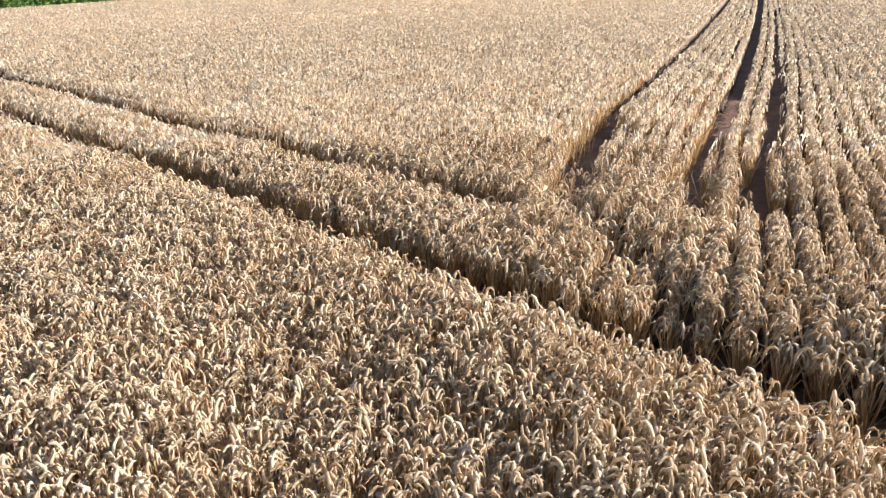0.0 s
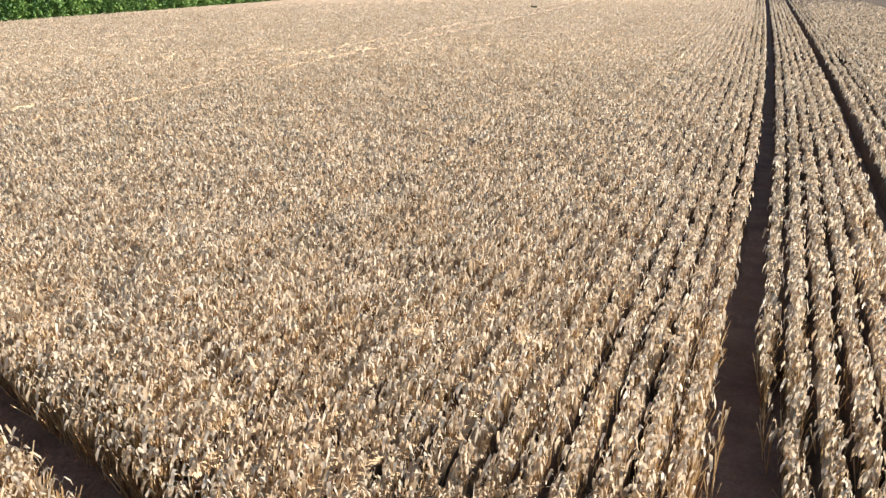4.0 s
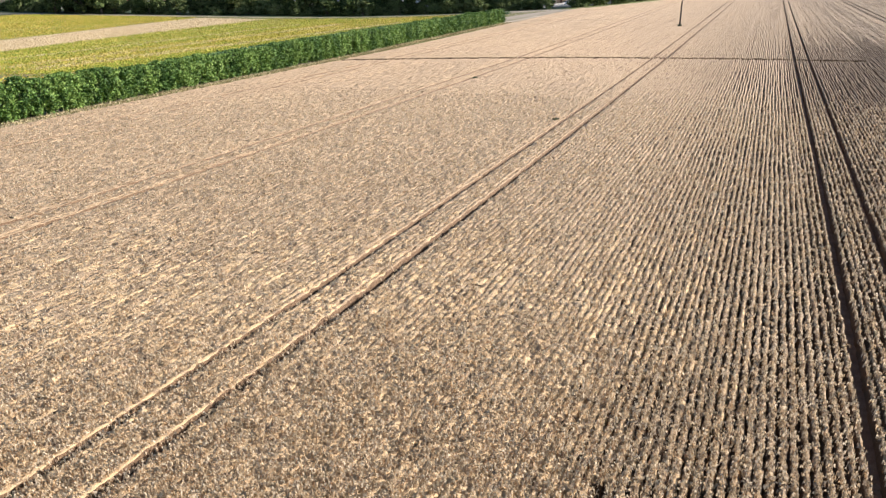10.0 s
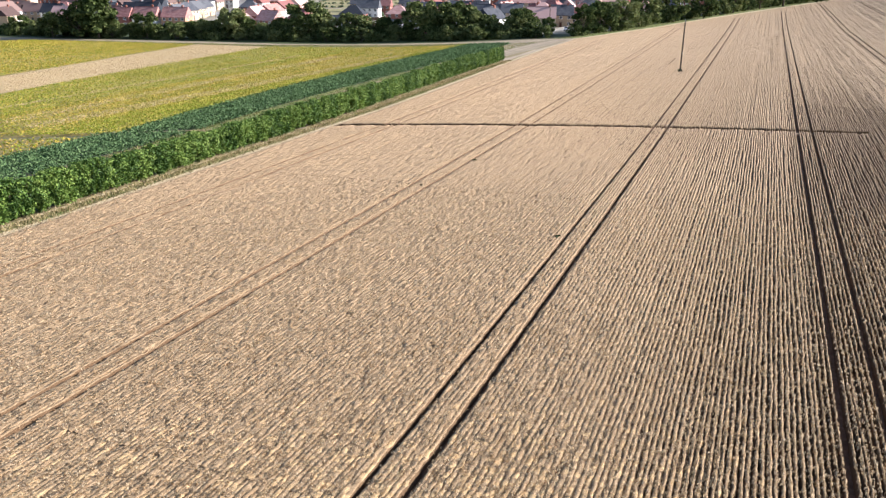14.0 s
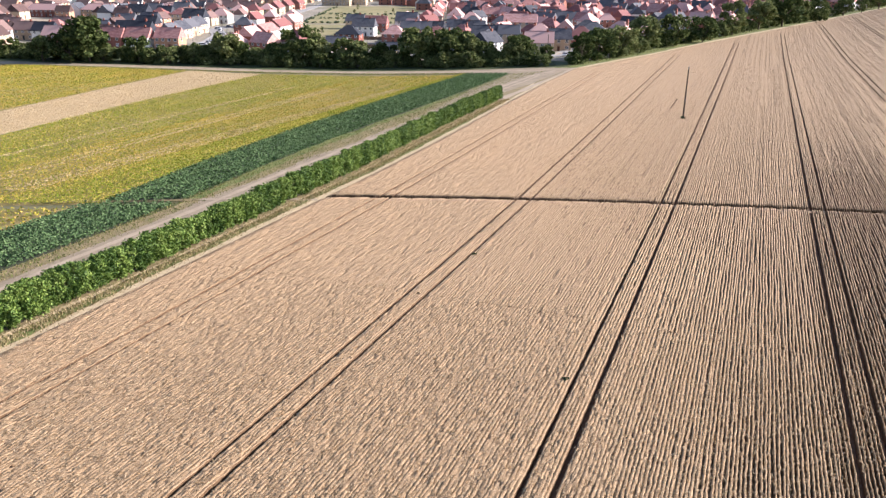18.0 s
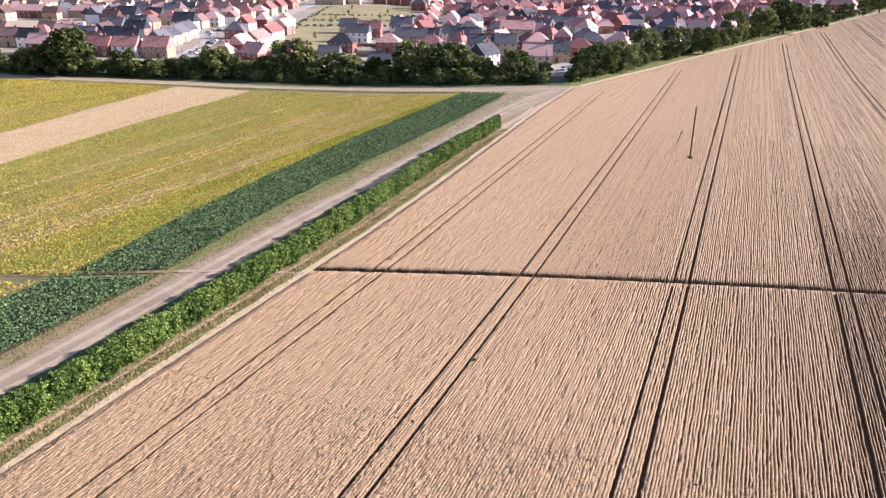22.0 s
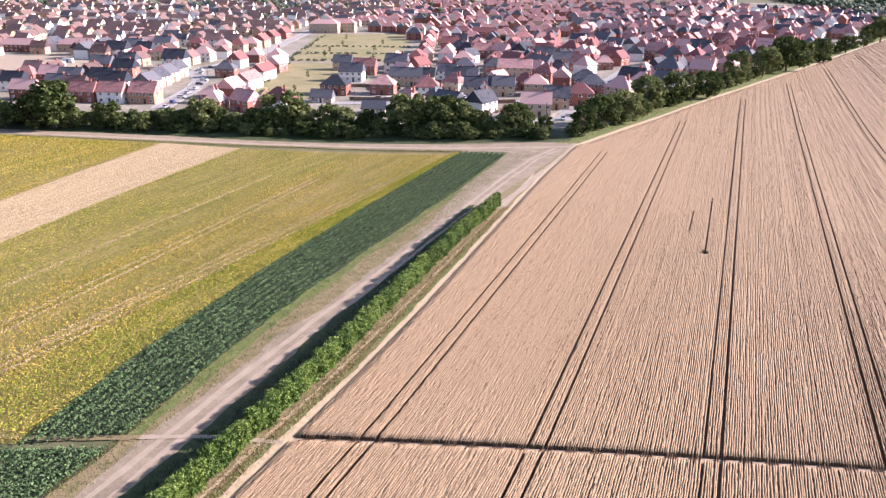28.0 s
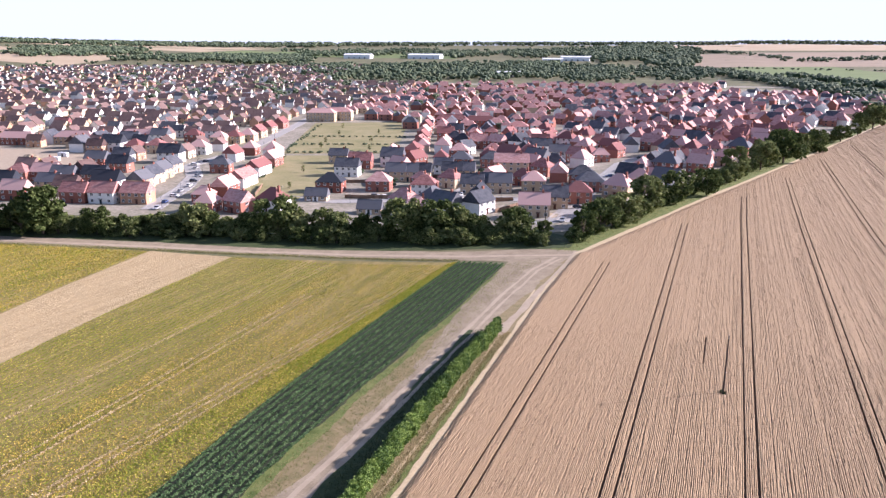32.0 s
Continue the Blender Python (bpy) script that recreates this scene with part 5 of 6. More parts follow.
# ---- town ground, roads, distance ----
M["town_ground"] = material("town_ground", [(0.09, 0.11, 0.045), (0.24, 0.21, 0.16), (0.40, 0.36, 0.30)], 0.05, fine=0.5)
sheet("town_ground", [(-900, 332.9), (-420, 239.8), (-282, 284.3), (-195, 306.6), (-80, 314.7), (-66, 332.9), (-30, 444.4), (5, 550.7), (75, 768.4), (150, 1011.5)],
      [(-1300, 910.2), (-900, 1400), (-760, 1400), (-600, 1400), (-400, 1400), (-300, 1400), (-200, 1400), (-100, 1400), (50, 1400), (170, 1400)], 0.05, M["town_ground"],
      "gardens, drives and yards between the houses", "ground", across=60, step=10.0)
ROADS = [[(-250, 308.6), (-258, 324.8), (-274, 360.3), (-289, 386.6), (-316, 418)], [(-316, 418), (-325, 486.9), (-359, 582.1), (-410, 722.9), (-468, 907.2)],
         [(-213, 355.2), (-190, 355.2), (-164, 366.4), (-116, 381.6), (-84, 373.5), (-80, 335)], [(-95, 330.9), (-84, 337), (-84, 417), (-82, 494), (-60, 565.9)],
         [(-150, 332.9), (-140, 369.4), (-146, 444.4), (-150, 525.4), (-170, 606.4)]]
for r in ROADS:
    sheet("road", offset(r, -3.4), offset(r, 3.4), 0.10, M["tarmac"], "pale grey estate road between houses", "road", across=3, step=4.0)
    for d in (-3.9, 3.9):
        e = line(r, 4.0)
        nrm = np.gradient(e, axis=0)
        nrm /= np.hypot(*nrm.T)[:, None]
        nrm = np.stack([nrm[:, 1], -nrm[:, 0]], 1)
        g = np.stack([e + nrm * (d - 0.5), e + nrm * (d + 0.5)], 1)
        z = ground(g[..., 0], g[..., 1])
        V = np.concatenate([np.concatenate([g, (z + h)[..., None]], -1) for h in (0.02, 0.2)], 1).reshape(-1, 3)
        k = np.arange(len(e) - 1) * 4
        F = np.concatenate([np.stack([k + a, k + b, k + 4 + b, k + 4 + a], 1) for a, b in ((2, 3), (0, 2), (3, 1))])
        tagged(new("pavement", bulk("pavement", V, F, [M["tarmac"]])), "raised kerbed pavement beside the estate road", "pavement", kind="structure")
sheet("park_lawn", [(-294, 478.8), (-373, 660.1)], [(-228, 508.2), (-301, 702.6)], 0.12, M["lawn"], "dry mown park grass among the houses", "grass", across=12, step=6)
sheet("rough_grass", [(-232, 337), (-250, 383.6), (-290, 472.7)], [(-203, 344.1), (-222, 403.8), (-240, 493)], 0.11, M["lawn"], "dry rough grass beside the houses", "grass", across=10, step=5)
sheet("building_site", [(-404, 348.1), (-480, 423.1)], [(-340, 375.5), (-431, 449.4)], 0.11, M["track_pale"], "pale bare ground of a building site", "ground", across=10, step=6)
sheet("far_field", [(-93, 2087), (100, 1300)], [(160, 2250), (420, 1500)], 0.6, M["field_green"], "green pasture beyond the town", "field", across=10, step=40)
sheet("far_field", [(-380, 2900), (-93, 2130)], [(520, 3000), (330, 2230)], 0.7, M["field_brown"], "pale brown ploughed field far off", "field", across=10, step=40)
sheet("far_field", [(330, 2230), (420, 1560)], [(1500, 2600), (1300, 1500)], 0.7, M["field_tan"], "straw-coloured stubble field far off", "field", across=10, step=40)
sheet("far_field", [(-600, 3900), (-380, 3050)], [(900, 4200), (600, 3100)], 0.8, M["field_tan"], "straw-coloured field on the far hills", "field", across=10, step=60)
sheet("far_field", [(-2600, 1750), (-2700, 2300)], [(-1600, 1560), (-1950, 2330)], 0.6, M["field_tan"], "straw-coloured field beyond the town", "field", across=12, step=40)
sheet("far_field", [(-3300, 2700), (-3000, 3700)], [(-2000, 2600), (-2100, 3800)], 0.8, M["field_tan"], "pale field on the far hills", "field", across=12, step=60)
sheet("far_field", [(-1950, 2400), (-2000, 2900)], [(-900, 2500), (-1100, 2900)], 0.7, M["field_green"], "green field beyond the woods", "field", across=12, step=60)


def wood(name, pts, width, n, h, label, seed, single=False):
    """Far woodland as uneven leafy crowns, all one mesh."""
    rng = np.random.default_rng(seed)
    bm = bmesh.new()
    bmesh.ops.create_icosphere(bm, subdivisions=1, radius=1.0)
    sv = np.array([v.co for v in bm.verts])
    sf = np.array([[v.index for v in f.verts] for f in bm.faces])
    bm.free()
    ln = np.array(pts, float) if single else line(pts, 5.0)
    c = (ln if single else ln[rng.integers(0, len(ln), n)]) + rng.normal(0, 1, (n, 2)) * width
    k = 3
    cc = np.repeat(c, k, 0) + rng.normal(0, h * 0.28, (n * k, 2))
    z = ground(cc[:, 0], cc[:, 1]) + rng.uniform(0.25, 0.75, n * k) * h
    r = rng.uniform(0.22, 0.42, n * k) * h
    V = sv[None] * rng.uniform(0.72, 1.28, (n * k, len(sv), 1)) * r[:, None, None] * (1.1, 1.1, 0.85)
    V = V + np.column_stack([cc, z])[:, None]
    F = sf[None] + (np.arange(n * k) * len(sv))[:, None, None]
    return tagged(new(name, bulk(name, V.reshape(-1, 3), F.reshape(-1, 3), [M["far_leaf_haze"]])), label, "woodland", kind="stuff")


def copse(corners, n, h, label, seed):
    """Woodland filling the ground between four corners."""
    rng = np.random.default_rng(seed)
    q = np.array(corners, float)
    u, v = rng.random((2, 60, 1))
    p = (1 - u) * ((1 - v) * q[0] + v * q[3]) + u * ((1 - v) * q[1] + v * q[2])
    return wood("woodland", [tuple(r) for r in p[np.lexsort((p[:, 1], np.round(p[:, 0] / 60)))]], 25, n, h, label, seed)


copse([(-2627, 2250), (-2394, 2799), (-1859, 2177), (-2074, 1779)], 800, 15, "dark wood behind the far fields", 2)
copse([(-1771, 1800), (-1791, 2200), (-1495, 2550), (-1066, 1873)], 900, 14, "dark green woodland behind the town", 3)
copse([(-1900, 3100), (-700, 3500), (-500, 2700), (-1400, 2350)], 900, 15, "broad dark woodland beyond the warehouses", 13)
copse([(-1200, 1950), (-526, 2350), (-325, 1500), (-760, 1330)], 1100, 13, "thick trees between town and warehouses", 14)
copse([(-620, 3600), (-229, 3600), (-118, 2070), (-500, 2424)], 1000, 17, "wooded hill beside the far fields", 15)
copse([(-480, 2300), (-130, 2050), (-60, 1620), (-300, 1500)], 500, 11, "trees at the far corner of the town", 16)
wood("woodland", [(-160, 2050), (-112, 1960), (-6, 1639), (54, 1440), (110, 1180), (150, 1040)], 16, 420, 12, "wooded belt running along the town's edge", 17)
wood("woodland", [(66, 1708), (181, 1393), (330, 1300), (600, 1250)], 9, 260, 12, "dark hedgerow trees across far fields", 5)
wood("woodland", [(110, 900), (170, 1080), (260, 1250)], 12, 150, 11, "dark hedgerow trees past the wheat", 4)
wood("woodland", [(-268, 3319), (106, 2549)], 10, 90, 11, "hedgerow trees on far fields", 8)
wood("woodland", [(129, 2434), (351, 2571), (700, 2400)], 22, 130, 12, "clump of trees on far fields", 18)
wood("woodland", [(-118, 2080), (300, 2010), (900, 1900)], 4, 140, 5, "low hedge between far fields", 19)
wood("woodland", [(-3900, 3000), (-3300, 3300), (-2600, 3600), (-1400, 4000), (0, 4150), (900, 4150)], 130, 1500, 20, "long woodland along the far ridge", 6)
wood("woodland", [(-3300, 2500), (-2800, 2900), (-2500, 3300), (-2000, 3500)], 60, 500, 17, "dark wood between far fields", 7)
wood("woodland", [(-1600, 1400), (-1200, 1350), (-900, 1150), (-700, 1000), (-560, 1150), (-800, 1450)], 150, 560, 9, "garden trees among the far houses", 9)


def garden_trees():
    """Small trees in the gardens behind the houses."""
    rng = np.random.default_rng(90)
    spots = [(x + rng.normal(0, 2), y + rng.normal(7.5, 1.0)) for d, x, y, k, turn, sc in FARS if rng.random() < 0.45]
    near = [(x + rng.normal(0, 2.0), y + rng.uniform(8.0, 9.5)) for x, y, r in taken[:230] if r in (9, 13) and rng.random() < 0.4]
    for pts, h, seed in ((spots, 6.5, 91), (near, 5.0, 92)):
        wood("garden_trees", [pts[i] for i in range(len(pts))], 1.0, len(pts), h, "small green garden trees between the houses", seed, True)


garden_trees()


def warehouse(x, y, w, d, h, turn):
    root = new("warehouse")
    bm = bmesh.new()
    box(bm, -w / 2, w / 2, -d / 2, d / 2, -3, h)
    part("wall", bm, M["shed_white"], root)
    bm = bmesh.new()
    v = [bm.verts.new(p) for p in ((-w / 2 - 1, -d / 2 - 1, h), (w / 2 + 1, -d / 2 - 1, h), (w / 2 + 1, 0, h + d * 0.1), (-w / 2 - 1, 0, h + d * 0.1), (w / 2 + 1, d / 2 + 1, h), (-w / 2 - 1, d / 2 + 1, h))]
    bm.faces.new((v[0], v[1], v[2], v[3])), bm.faces.new((v[3], v[2], v[4], v[5]))
    bm.faces.new((v[1], v[4], v[2])), bm.faces.new((v[0], v[3], v[5]))
    part("roof", bm, M["shed_white"], root)
    for i in range(4):
        bm = bmesh.new()
        a = (i - 1.5) * w / 5
        box(bm, a - 2, a + 2, -d / 2 - 0.1, -d / 2 + 0.1, 0, 4.5)
        part("loading_door", bm, M["roof_grey"], root)
    root.matrix_basis = pose(x, y, gz(x, y), 0, 0, turn)
    return tagged(root, "large pale warehouse among trees behind the town", "warehouse", "warehouses behind the town")


for a in ((-1225, 2430, 90, 40, 12, 10), (-1012, 2500, 110, 45, 12, 5), (-483, 1659, 48, 22, 9, 20), (-508, 2500, 90, 40, 11, 0), (-554, 2380, 60, 30, 10, 15)):
    warehouse(*a)


# ---- small things of the town and the verges ----
def grass_blades(name, left, right, n, h, mat, label, seed):
    """Rough grass standing on a strip of verge, all one mesh."""
    rng = np.random.default_rng(seed)
    a, b = line(left, 1.0), line(right, 1.0)
    m = min(len(a), len(b))
    k = rng.integers(0, m, n)
    u = rng.random((n, 1))
    p = a[k * len(a) // m] * (1 - u) + b[k * len(b) // m] * u + rng.normal(0, 0.4, (n, 2))
    hh = rng.uniform(0.4, 1.2, n) * h
    w = rng.normal(size=(n, 2))
    w = w / np.linalg.norm(w, axis=1, keepdims=True) * 0.05
    lean = rng.normal(0, 0.12, (n, 2))
    z = ground(p[:, 0], p[:, 1]) + 0.05
    V = np.stack([np.column_stack([p - w, z]), np.column_stack([p + w, z]), np.column_stack([p + lean, z + hh])], 1).reshape(-1, 3)
    return tagged(new(name, bulk(name, V, np.arange(3 * n).reshape(n, 3), [mat])), label, "grass", kind="stuff")


M["blade_green"] = material("blade_green", [(0.09, 0.13, 0.025), (0.19, 0.20, 0.06), (0.33, 0.27, 0.13)], 0.6, island=0.6, translucent=0.25)
M["blade_dry"] = material("blade_dry", [(0.20, 0.17, 0.07), (0.36, 0.28, 0.14), (0.48, 0.38, 0.22)], 0.6, island=0.6, translucent=0.2)
grass_blades("verge_grass", offset(EDGE[:4], -2.3), offset(EDGE[:4], -1.2), 14000, 0.16, M["blade_green"], "short green grass beside the wheat", 1)
grass_blades("verge_grass", offset(HEDGE, 1.2), offset(HEDGE, 3.2), 16000, 0.3, M["blade_dry"], "dry rough grass at the hedge's foot", 2)
grass_blades("verge_grass", offset(TRACK, -0.8), DARK_R, 15000, 0.25, M["blade_green"], "rough grass between track and crop", 3)
grass_blades("verge_grass", offset(FAR_EDGE, -9), offset(FAR_EDGE, -2.6), 16000, 0.4, M["blade_green"], "rough grass below the trees", 4)
grass_blades("lane_grass", [(-262, 239.5), (-202, 254.5), (-156, 264), (-100, 271.2)], [(-262, 237), (-202, 252), (-156, 261.5), (-100, 269)], 9000, 0.55, M["blade_green"], "green grass fringe along the lane", 5)


# Near-black blades deepen the painted hedge shade.
grass_blades("verge_grass", offset(HEDGE, -5.4), offset(HEDGE, -0.6), 16000, 0.4, M["weed"], "weeds painted dark for shade behind the hedge", 6)


def car(paint, label):
    root = new("car")
    bm = bmesh.new()
    prof = [(-2.1, 0.35), (-2.15, 0.75), (-1.95, 0.95), (0.9, 0.98), (1.9, 0.8), (2.1, 0.6), (2.1, 0.35)]
    a = [bm.verts.new((x, -0.85, z)) for x, z in prof]
    b = [bm.verts.new((x, 0.85, z)) for x, z in prof]
    for i in range(len(prof)):
        j = (i + 1) % len(prof)
        bm.faces.new((a[i], a[j], b[j], b[i]))
    bm.faces.new(a[::-1]), bm.faces.new(b)
    bmesh.ops.recalc_face_normals(bm, faces=bm.faces)
    part("body", bm, M[paint], root)
    bm = bmesh.new()
    lo = [bm.verts.new(p) for p in ((-1.9, -0.8, 0.95), (1.0, -0.8, 0.97), (1.0, 0.8, 0.97), (-1.9, 0.8, 0.95))]
    hi = [bm.verts.new(p) for p in ((-1.45, -0.62, 1.42), (0.25, -0.62, 1.45), (0.25, 0.62, 1.45), (-1.45, 0.62, 1.42))]
    for i in range(4):
        bm.faces.new((lo[i], lo[(i + 1) % 4], hi[(i + 1) % 4], hi[i]))
    part("window_band", bm, M["glass_dark"], root, "dark car windows")
    bm = bmesh.new()
    box(bm, -1.48, 0.28, -0.64, 0.64, 1.42, 1.48)
    part("roof", bm, M[paint], root)
    for x in (-1.3, 1.3):
        for y in (-0.86, 0.74):
            bm = bmesh.new()
            rod(bm, (x, y, 0.32), (x, y + 0.12, 0.32), 0.32, 0.32, 12)
            part("wheel", bm, M["tyre"], root)
    for y in (-0.6, 0.6):
        bm = bmesh.new()
        box(bm, 2.02, 2.12, y - 0.18, y + 0.18, 0.62, 0.74)
        part("headlight", bm, M["frame_white"], root)
    return tagged(root, label, "car", "parked cars in the town")


def cars():
    rng = np.random.default_rng(5)
    kinds = [car("car_silver", "silver car parked by the houses"), car("car_dark", "dark car parked by the houses"), car("car_blue", "blue car parked by the houses"), car("render_white", "white car parked by the houses")]
    spots = []
    for r in ROADS:
        for x, y in line(offset(r, 2.3), 13):
            spots.append((x, y))
    spots += [(-206, 352), (-203, 356), (-200, 353), (-176, 372), (-173, 371), (-170, 373), (-146, 372), (-142, 371), (-96, 332), (-91, 331)]
    first = set()
    for n, (x, y) in enumerate(spots):
        if rng.random() < 0.35 or math.hypot(x + 24, y - 57) > 520:
            continue
        k = int(rng.integers(0, 4))
        m = pose(x + rng.normal(0, 0.5), y + rng.normal(0, 0.5), gz(x, y) + 0.11, 0, 0, rng.choice([14, 104, 194, 284]) + rng.normal(0, 4))
        if k in first:
            copy_thing(kinds[k], m)
        else:
            kinds[k].matrix_basis = m
            first.add(k)


cars()
M["fence_wood"] = material("fence_wood", [(0.16, 0.10, 0.065), (0.26, 0.17, 0.115)], 1.0, objrand=0.5, stretch=(4, 4, 0.4), bump=0.3)


def garden_fence(p, q):
    """Close-boarded fence: posts, and panels of overlapping boards."""
    root = new("garden_fence")
    p, q = Vector(p), Vector(q)
    n = max(1, round((q - p).length / 1.8))
    root.matrix_basis = Matrix.Translation((*p, gz(*p)))
    ang = math.degrees(math.atan2(q.y - p.y, q.x - p.x))
    if "panel" not in fence_parts:
        bm = bmesh.new()
        prof = [(i * 0.3 + a, b) for i in range(6) for a, b in ((0.0, -0.03), (0.28, -0.012))] + [(1.8, -0.03), (1.8, 0.02), (0.0, 0.02)]
        lo = [bm.verts.new((a, b, 0.05)) for a, b in prof]
        hi = [bm.verts.new((a, b, 1.75)) for a, b in prof]
        for i in range(len(prof)):
            j = (i + 1) % len(prof)
            bm.faces.new((lo[i], lo[j], hi[j], hi[i]))
        bm.faces.new(lo[::-1]), bm.faces.new(hi)
        fence_parts["panel"] = bpy.data.meshes.new("panel")
        bm.to_mesh(fence_parts["panel"])
        bm.free()
        bm = bmesh.new()
        box(bm, -0.05, 0.05, -0.05, 0.05, -0.5, 1.85)
        fence_parts["post"] = bpy.data.meshes.new("post")
        bm.to_mesh(fence_parts["post"])
        bm.free()
        for me in fence_parts.values():
            me.materials.append(M["fence_wood"])
    for i in range(n):
        w = p + (q - p) * (i / n)
        dz = gz(w.x, w.y) - gz(*p)
        share("panel", fence_parts["panel"], root, pose(w.x - p.x, w.y - p.y, dz, 0, 0, ang))
        share("post", fence_parts["post"], root, pose(w.x - p.x, w.y - p.y, dz, 0, 0, ang))
    return tagged(root, "brown close-boarded garden fence between houses", "fence", "garden fences")


fence_parts = {}
for p, q in (((-188, 364), (-166, 370)), ((-166, 370), (-163, 388)), ((-160, 372), (-143, 377)), ((-206, 400), (-196, 404)), ((-196, 404), (-190, 395)), ((-128, 372), (-112, 377)),
             ((-112, 350), (-104, 372)), ((-100, 372), (-88, 376)), ((-74, 378), (-70, 396)), ((-330, 322), (-302, 330)), ((-296, 312), (-268, 320)), ((-240, 376), (-228, 352)),
             ((-190, 424), (-150, 436)), ((-98, 400), (-76, 407)), ((-350, 356), (-318, 364)), ((-312, 352), (-306, 372)), ((-70, 420), (-56, 452)), ((-120, 460), (-98, 468))):
    garden_fence(p, q)


def container(x, y, turn, paint, name, label, w=6.0, d=2.4, h=2.6):
    root = new(name)
    bm = bmesh.new()
    box(bm, -w / 2, w / 2, -d / 2, d / 2, 0.1, h)
    for i in range(int(w / 0.5)):
        a = -w / 2 + 0.25 + i * 0.5
        box(bm, a - 0.1, a + 0.1, -d / 2 - 0.05, -d / 2 + 0.01, 0.2, h - 0.1)
    part("body", bm, M[paint], root)
    bm = bmesh.new()
    box(bm, -w / 2 - 0.06, w / 2 + 0.06, -d / 2 - 0.06, d / 2 + 0.06, h, h + 0.12)
    part("roof", bm, M[paint], root)
    bm = bmesh.new()
    box(bm, -0.45, 0.45, -d / 2 - 0.09, -d / 2, 0.15, 2.1)
    part("door", bm, M["roof_grey"], root)
    root.matrix_basis = pose(x, y, gz(x, y) + 0.1, 0, 0, turn)
    return tagged(root, label, "container", "cabins of the building site")


M["digger_yellow"] = material("digger_yellow", [(0.52, 0.36, 0.06), (0.62, 0.45, 0.09)], 1.0, rough=0.5)
for x, y, t, c, lab in ((-392, 420, 14, "car_blue", "blue site container on bare ground"), (-384, 424, 14, "car_blue", "blue site container on bare ground"), (-400, 400, 14, "render_white", "white site cabin on bare ground"),
                        (-376, 418, 104, "render_white", "white site cabin on bare ground"), (-410, 416, 14, "shed_white", "white site cabin on bare ground"), (-366, 428, 14, "shed_white", "white site cabin on bare ground")):
    container(x, y, t, c, "site_cabin", lab)


def digger(x, y, turn):
    root = new("digger")
    for s in (-0.9, 0.9):
        bm = bmesh.new()
        box(bm, -1.4, 1.4, s - 0.25, s + 0.25, 0, 0.7)
        part("crawler", bm, M["tyre"], root)
    bm = bmesh.new()
    box(bm, -1.3, 1.1, -1.0, 1.0, 0.75, 1.6)
    part("body", bm, M["digger_yellow"], root)
    bm = bmesh.new()
    box(bm, -0.1, 1.1, -0.9, 0.1, 1.6, 2.7)
    part("cab", bm, M["glass_dark"], root)
    bm = bmesh.new()
    rod(bm, (1.0, 0.4, 1.4), (3.0, 0.4, 3.2), 0.2, 0.16, 6)
    rod(bm, (3.0, 0.4, 3.2), (4.4, 0.4, 1.2), 0.16, 0.12, 6)
    part("arm", bm, M["digger_yellow"], root)
    bm = bmesh.new()
    box(bm, 4.1, 4.8, 0.0, 0.8, 0.5, 1.2)
    part("bucket", bm, M["tyre"], root)
    root.matrix_basis = pose(x, y, gz(x, y) + 0.1, 0, 0, turn)
    return tagged(root, "yellow tracked digger on a building site", "digger")


digger(-372, 402, 30)
digger(-395, 390, 200)
digger(-384, 408, 120)


def street_lamp(x, y):
    root = new("street_lamp")
    bm = bmesh.new()
    rod(bm, (0, 0, -0.3), (0, 0, 6), 0.07, 0.05, 8)
    rod(bm, (0, 0, 6), (0.7, 0, 6.15), 0.04, 0.035, 6)
    part("column", bm, M["roof_grey"], root)
    bm = bmesh.new()
    box(bm, 0.55, 1.1, -0.12, 0.12, 6.1, 6.22)
    part("lantern", bm, M["frame_white"], root)
    root.matrix_basis = pose(x, y, gz(x, y), 0, 0, 20)
    return tagged(root, "grey street lamp beside an estate road", "street lamp", "street lamps of the estate")


lamps = [p for r in ROADS for p in line(offset(r, 4.6), 32)[:5]]
for x, y in lamps[:18]:
    street_lamp(x, y)
second = power_pole(-83.0, 314.0, 10.0)
tagged(second, "tall dark wooden pole beside trees and houses", "power pole")


def weed_clump(x, y, h, seed):
    """A tall weed standing out of the wheat."""
    rng = np.random.default_rng(seed)
    root = new("weed_clump")
    bm = bmesh.new()
    for i in range(6):
        a = i * 1.1
        rod(bm, (0.05 * math.cos(a), 0.05 * math.sin(a), -0.05), (0.15 * math.cos(a), 0.15 * math.sin(a), h * rng.uniform(0.7, 1.0)), 0.02, 0.008, 5)
    part("stem", bm, M["bark"], root)
    c = np.column_stack([rng.normal(0, 0.12, (160, 2)), rng.uniform(0.3, 1.0, 160) * h])
    V, F = leaves(c, rng.uniform(0.06, 0.12, 160), rng, flat=0.6, long=1.7)
    share("leaves", bulk("leaves", V, F, [M["weed"]]), root)
    root.matrix_basis = pose(x, y, gz(x, y), 0, 0, seed * 40)
    return tagged(root, "dark leafy weed standing up in the wheat", "weed", "weeds in the wheat")


for i, (wx, wy, wh) in enumerate(((-18.5, 68.8, 0.66), (-33.7, 92, 0.66), (-21.4, 189.4, 0.9), (-21.9, 190.4, 0.8))):
    weed_clump(wx, wy, wh, i + 1)


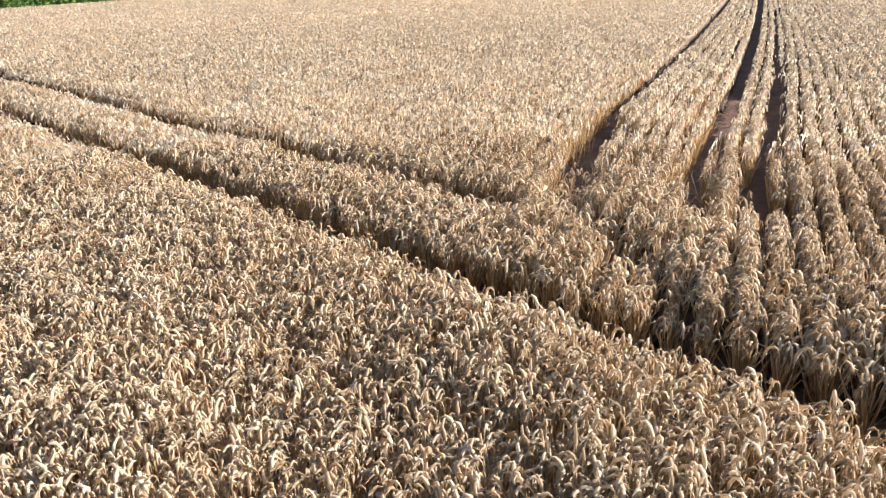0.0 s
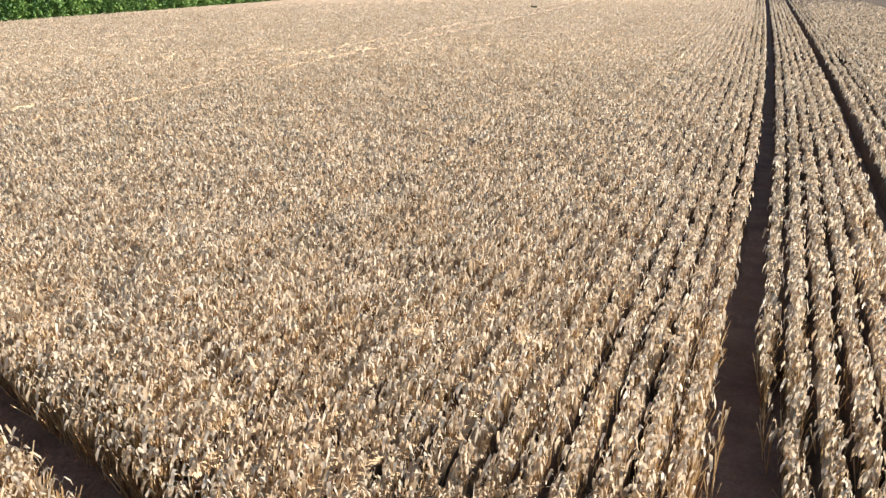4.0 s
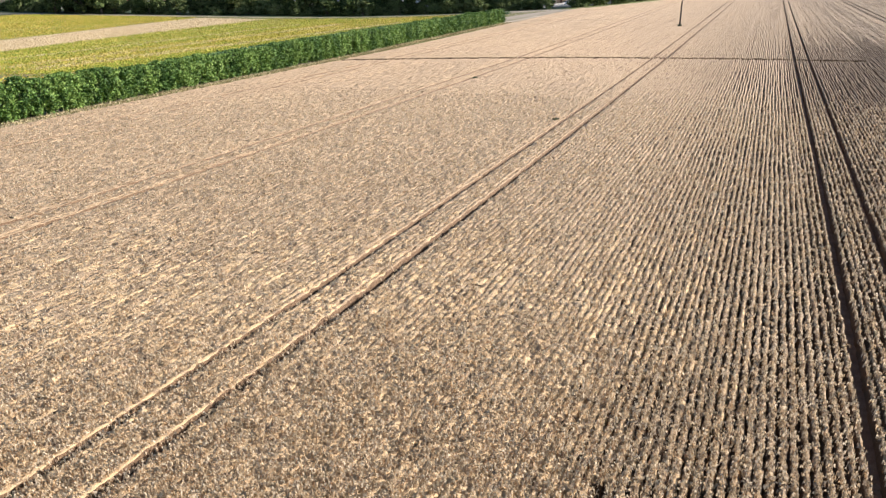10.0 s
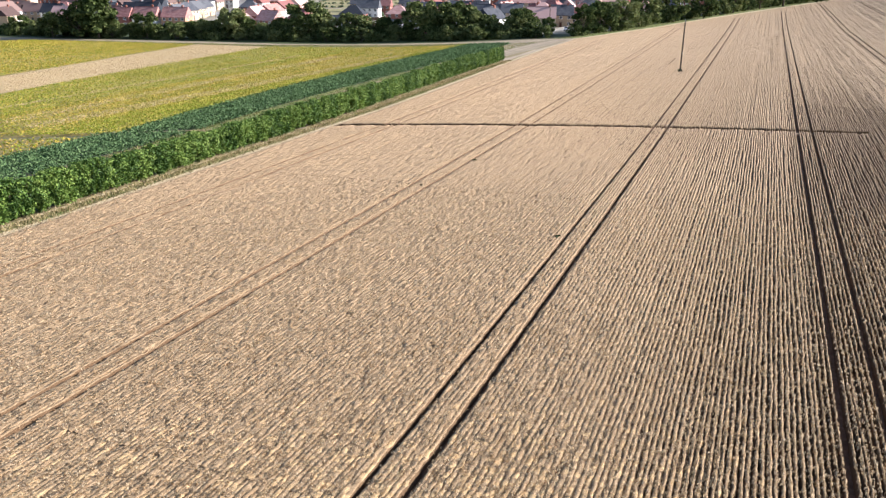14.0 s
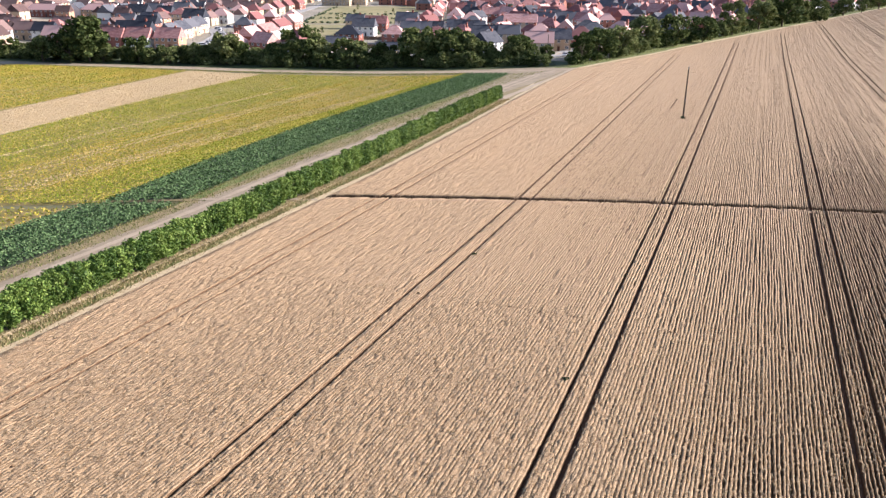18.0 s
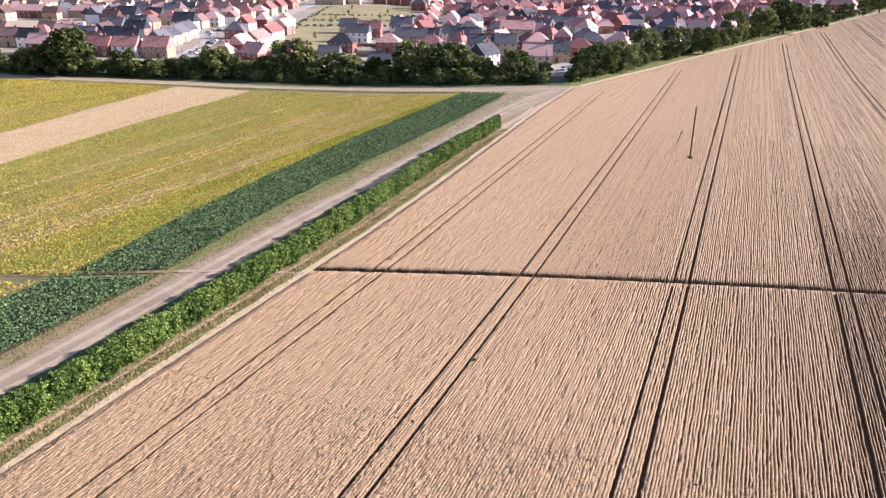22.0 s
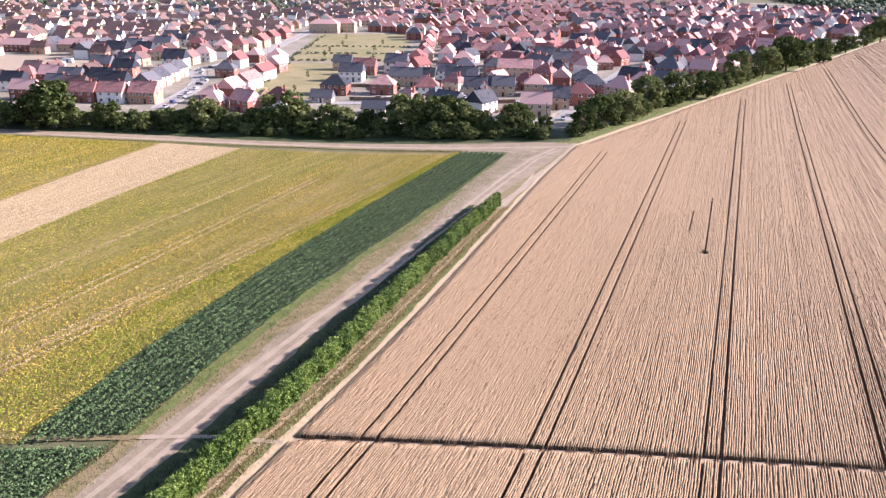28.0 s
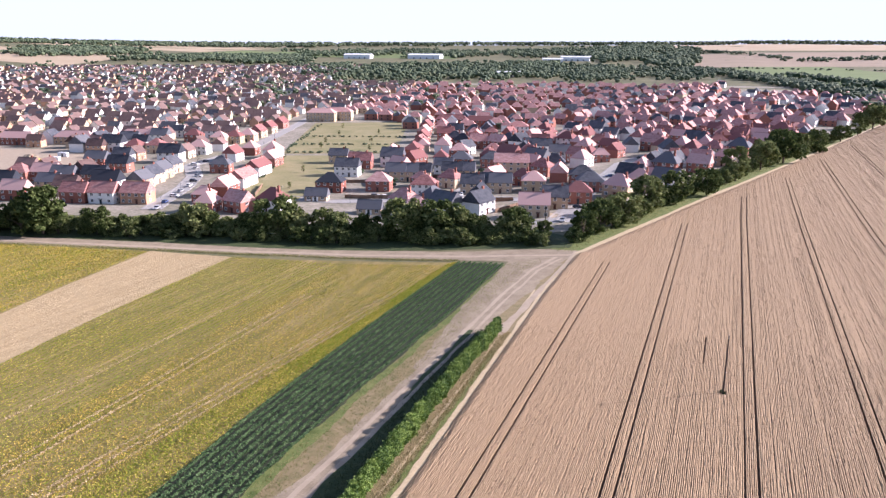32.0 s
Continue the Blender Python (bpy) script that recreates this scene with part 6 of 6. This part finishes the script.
# ---- park and building site ----
for pts, n, h, sd in (([(-292, 484), (-262, 497), (-232, 510)], 70, 1.6, 201), ([(-308, 522), (-276, 536), (-246, 548)], 60, 1.4, 202), ([(-326, 566), (-258, 592)], 60, 1.5, 203),
                      ([(-296, 486), (-330, 570), (-362, 650)], 50, 1.5, 204), ([(-252, 392), (-268, 430), (-286, 470)], 40, 1.3, 205)):
    wood("park_hedge", pts, 0.7, n, h, "low clipped hedge across the park grass", sd)


def young_tree(x, y, h, seed):
    root = tree(seed, h, h * 0.5, "young_tree", n=160, size=(0.25, 0.5))
    root.matrix_basis = pose(x, y, gz(x, y), 0, 0, seed * 31)
    return tagged(root, "slim young tree planted in the dry park grass", "tree", "young trees in the park")


for i, (tx, ty) in enumerate(((-262, 505), (-250, 516), (-284, 512), (-240, 530), (-296, 540), (-268, 556), (-312, 590), (-285, 605), (-330, 630), (-224, 375), (-243, 420))):
    young_tree(tx, ty, 3.6 + 0.5 * (i % 3), 300 + i)


def rubble_heap(x, y, r, h, mat, label, seed):
    """A heap of loose spoil with broken lumps in it."""
    rng = np.random.default_rng(seed)
    root = new("spoil_heap")
    bm = bmesh.new()
    bmesh.ops.create_icosphere(bm, subdivisions=3, radius=1.0)
    for v in bm.verts:
        k = 1 + 0.16 * math.sin(v.co.x * 5 + seed) * math.cos(v.co.y * 6) + rng.normal(0, 0.04)
        v.co = Vector((v.co.x * r * k, v.co.y * r * 0.8 * k, max(v.co.z * h * k, -0.2)))
    part("heap", bm, M[mat], root)
    for i in range(5):
        bm = bmesh.new()
        bmesh.ops.create_icosphere(bm, subdivisions=1, radius=0.35 + 0.12 * (i % 3))
        for v in bm.verts:
            v.co = v.co * rng.uniform(0.7, 1.2) + Vector((r * (1.0 + 0.1 * (i % 2)) * math.cos(i * 1.3), r * 0.85 * math.sin(i * 1.3), 0.2))
        part("lump", bm, M[mat], root)
    root.matrix_basis = pose(x, y, gz(x, y) + 0.11, 0, 0, seed * 50)
    return tagged(root, label, "spoil heap", "spoil heaps of the building site")


for i, (hx, hy, hr, hh, hm, hl) in enumerate(((-398, 388, 4, 2.0, "track_pale", "pale heap of earth on the building site"), (-410, 396, 3, 1.6, "digger_yellow", "yellow heap of sand on the building site"),
                                              (-425, 405, 5, 2.2, "track_dust", "brown heap of earth on the building site"), (-388, 378, 2.6, 1.3, "stubble", "small pale heap on the building site"))):
    rubble_heap(hx, hy, hr, hh, hm, hl, i + 1)
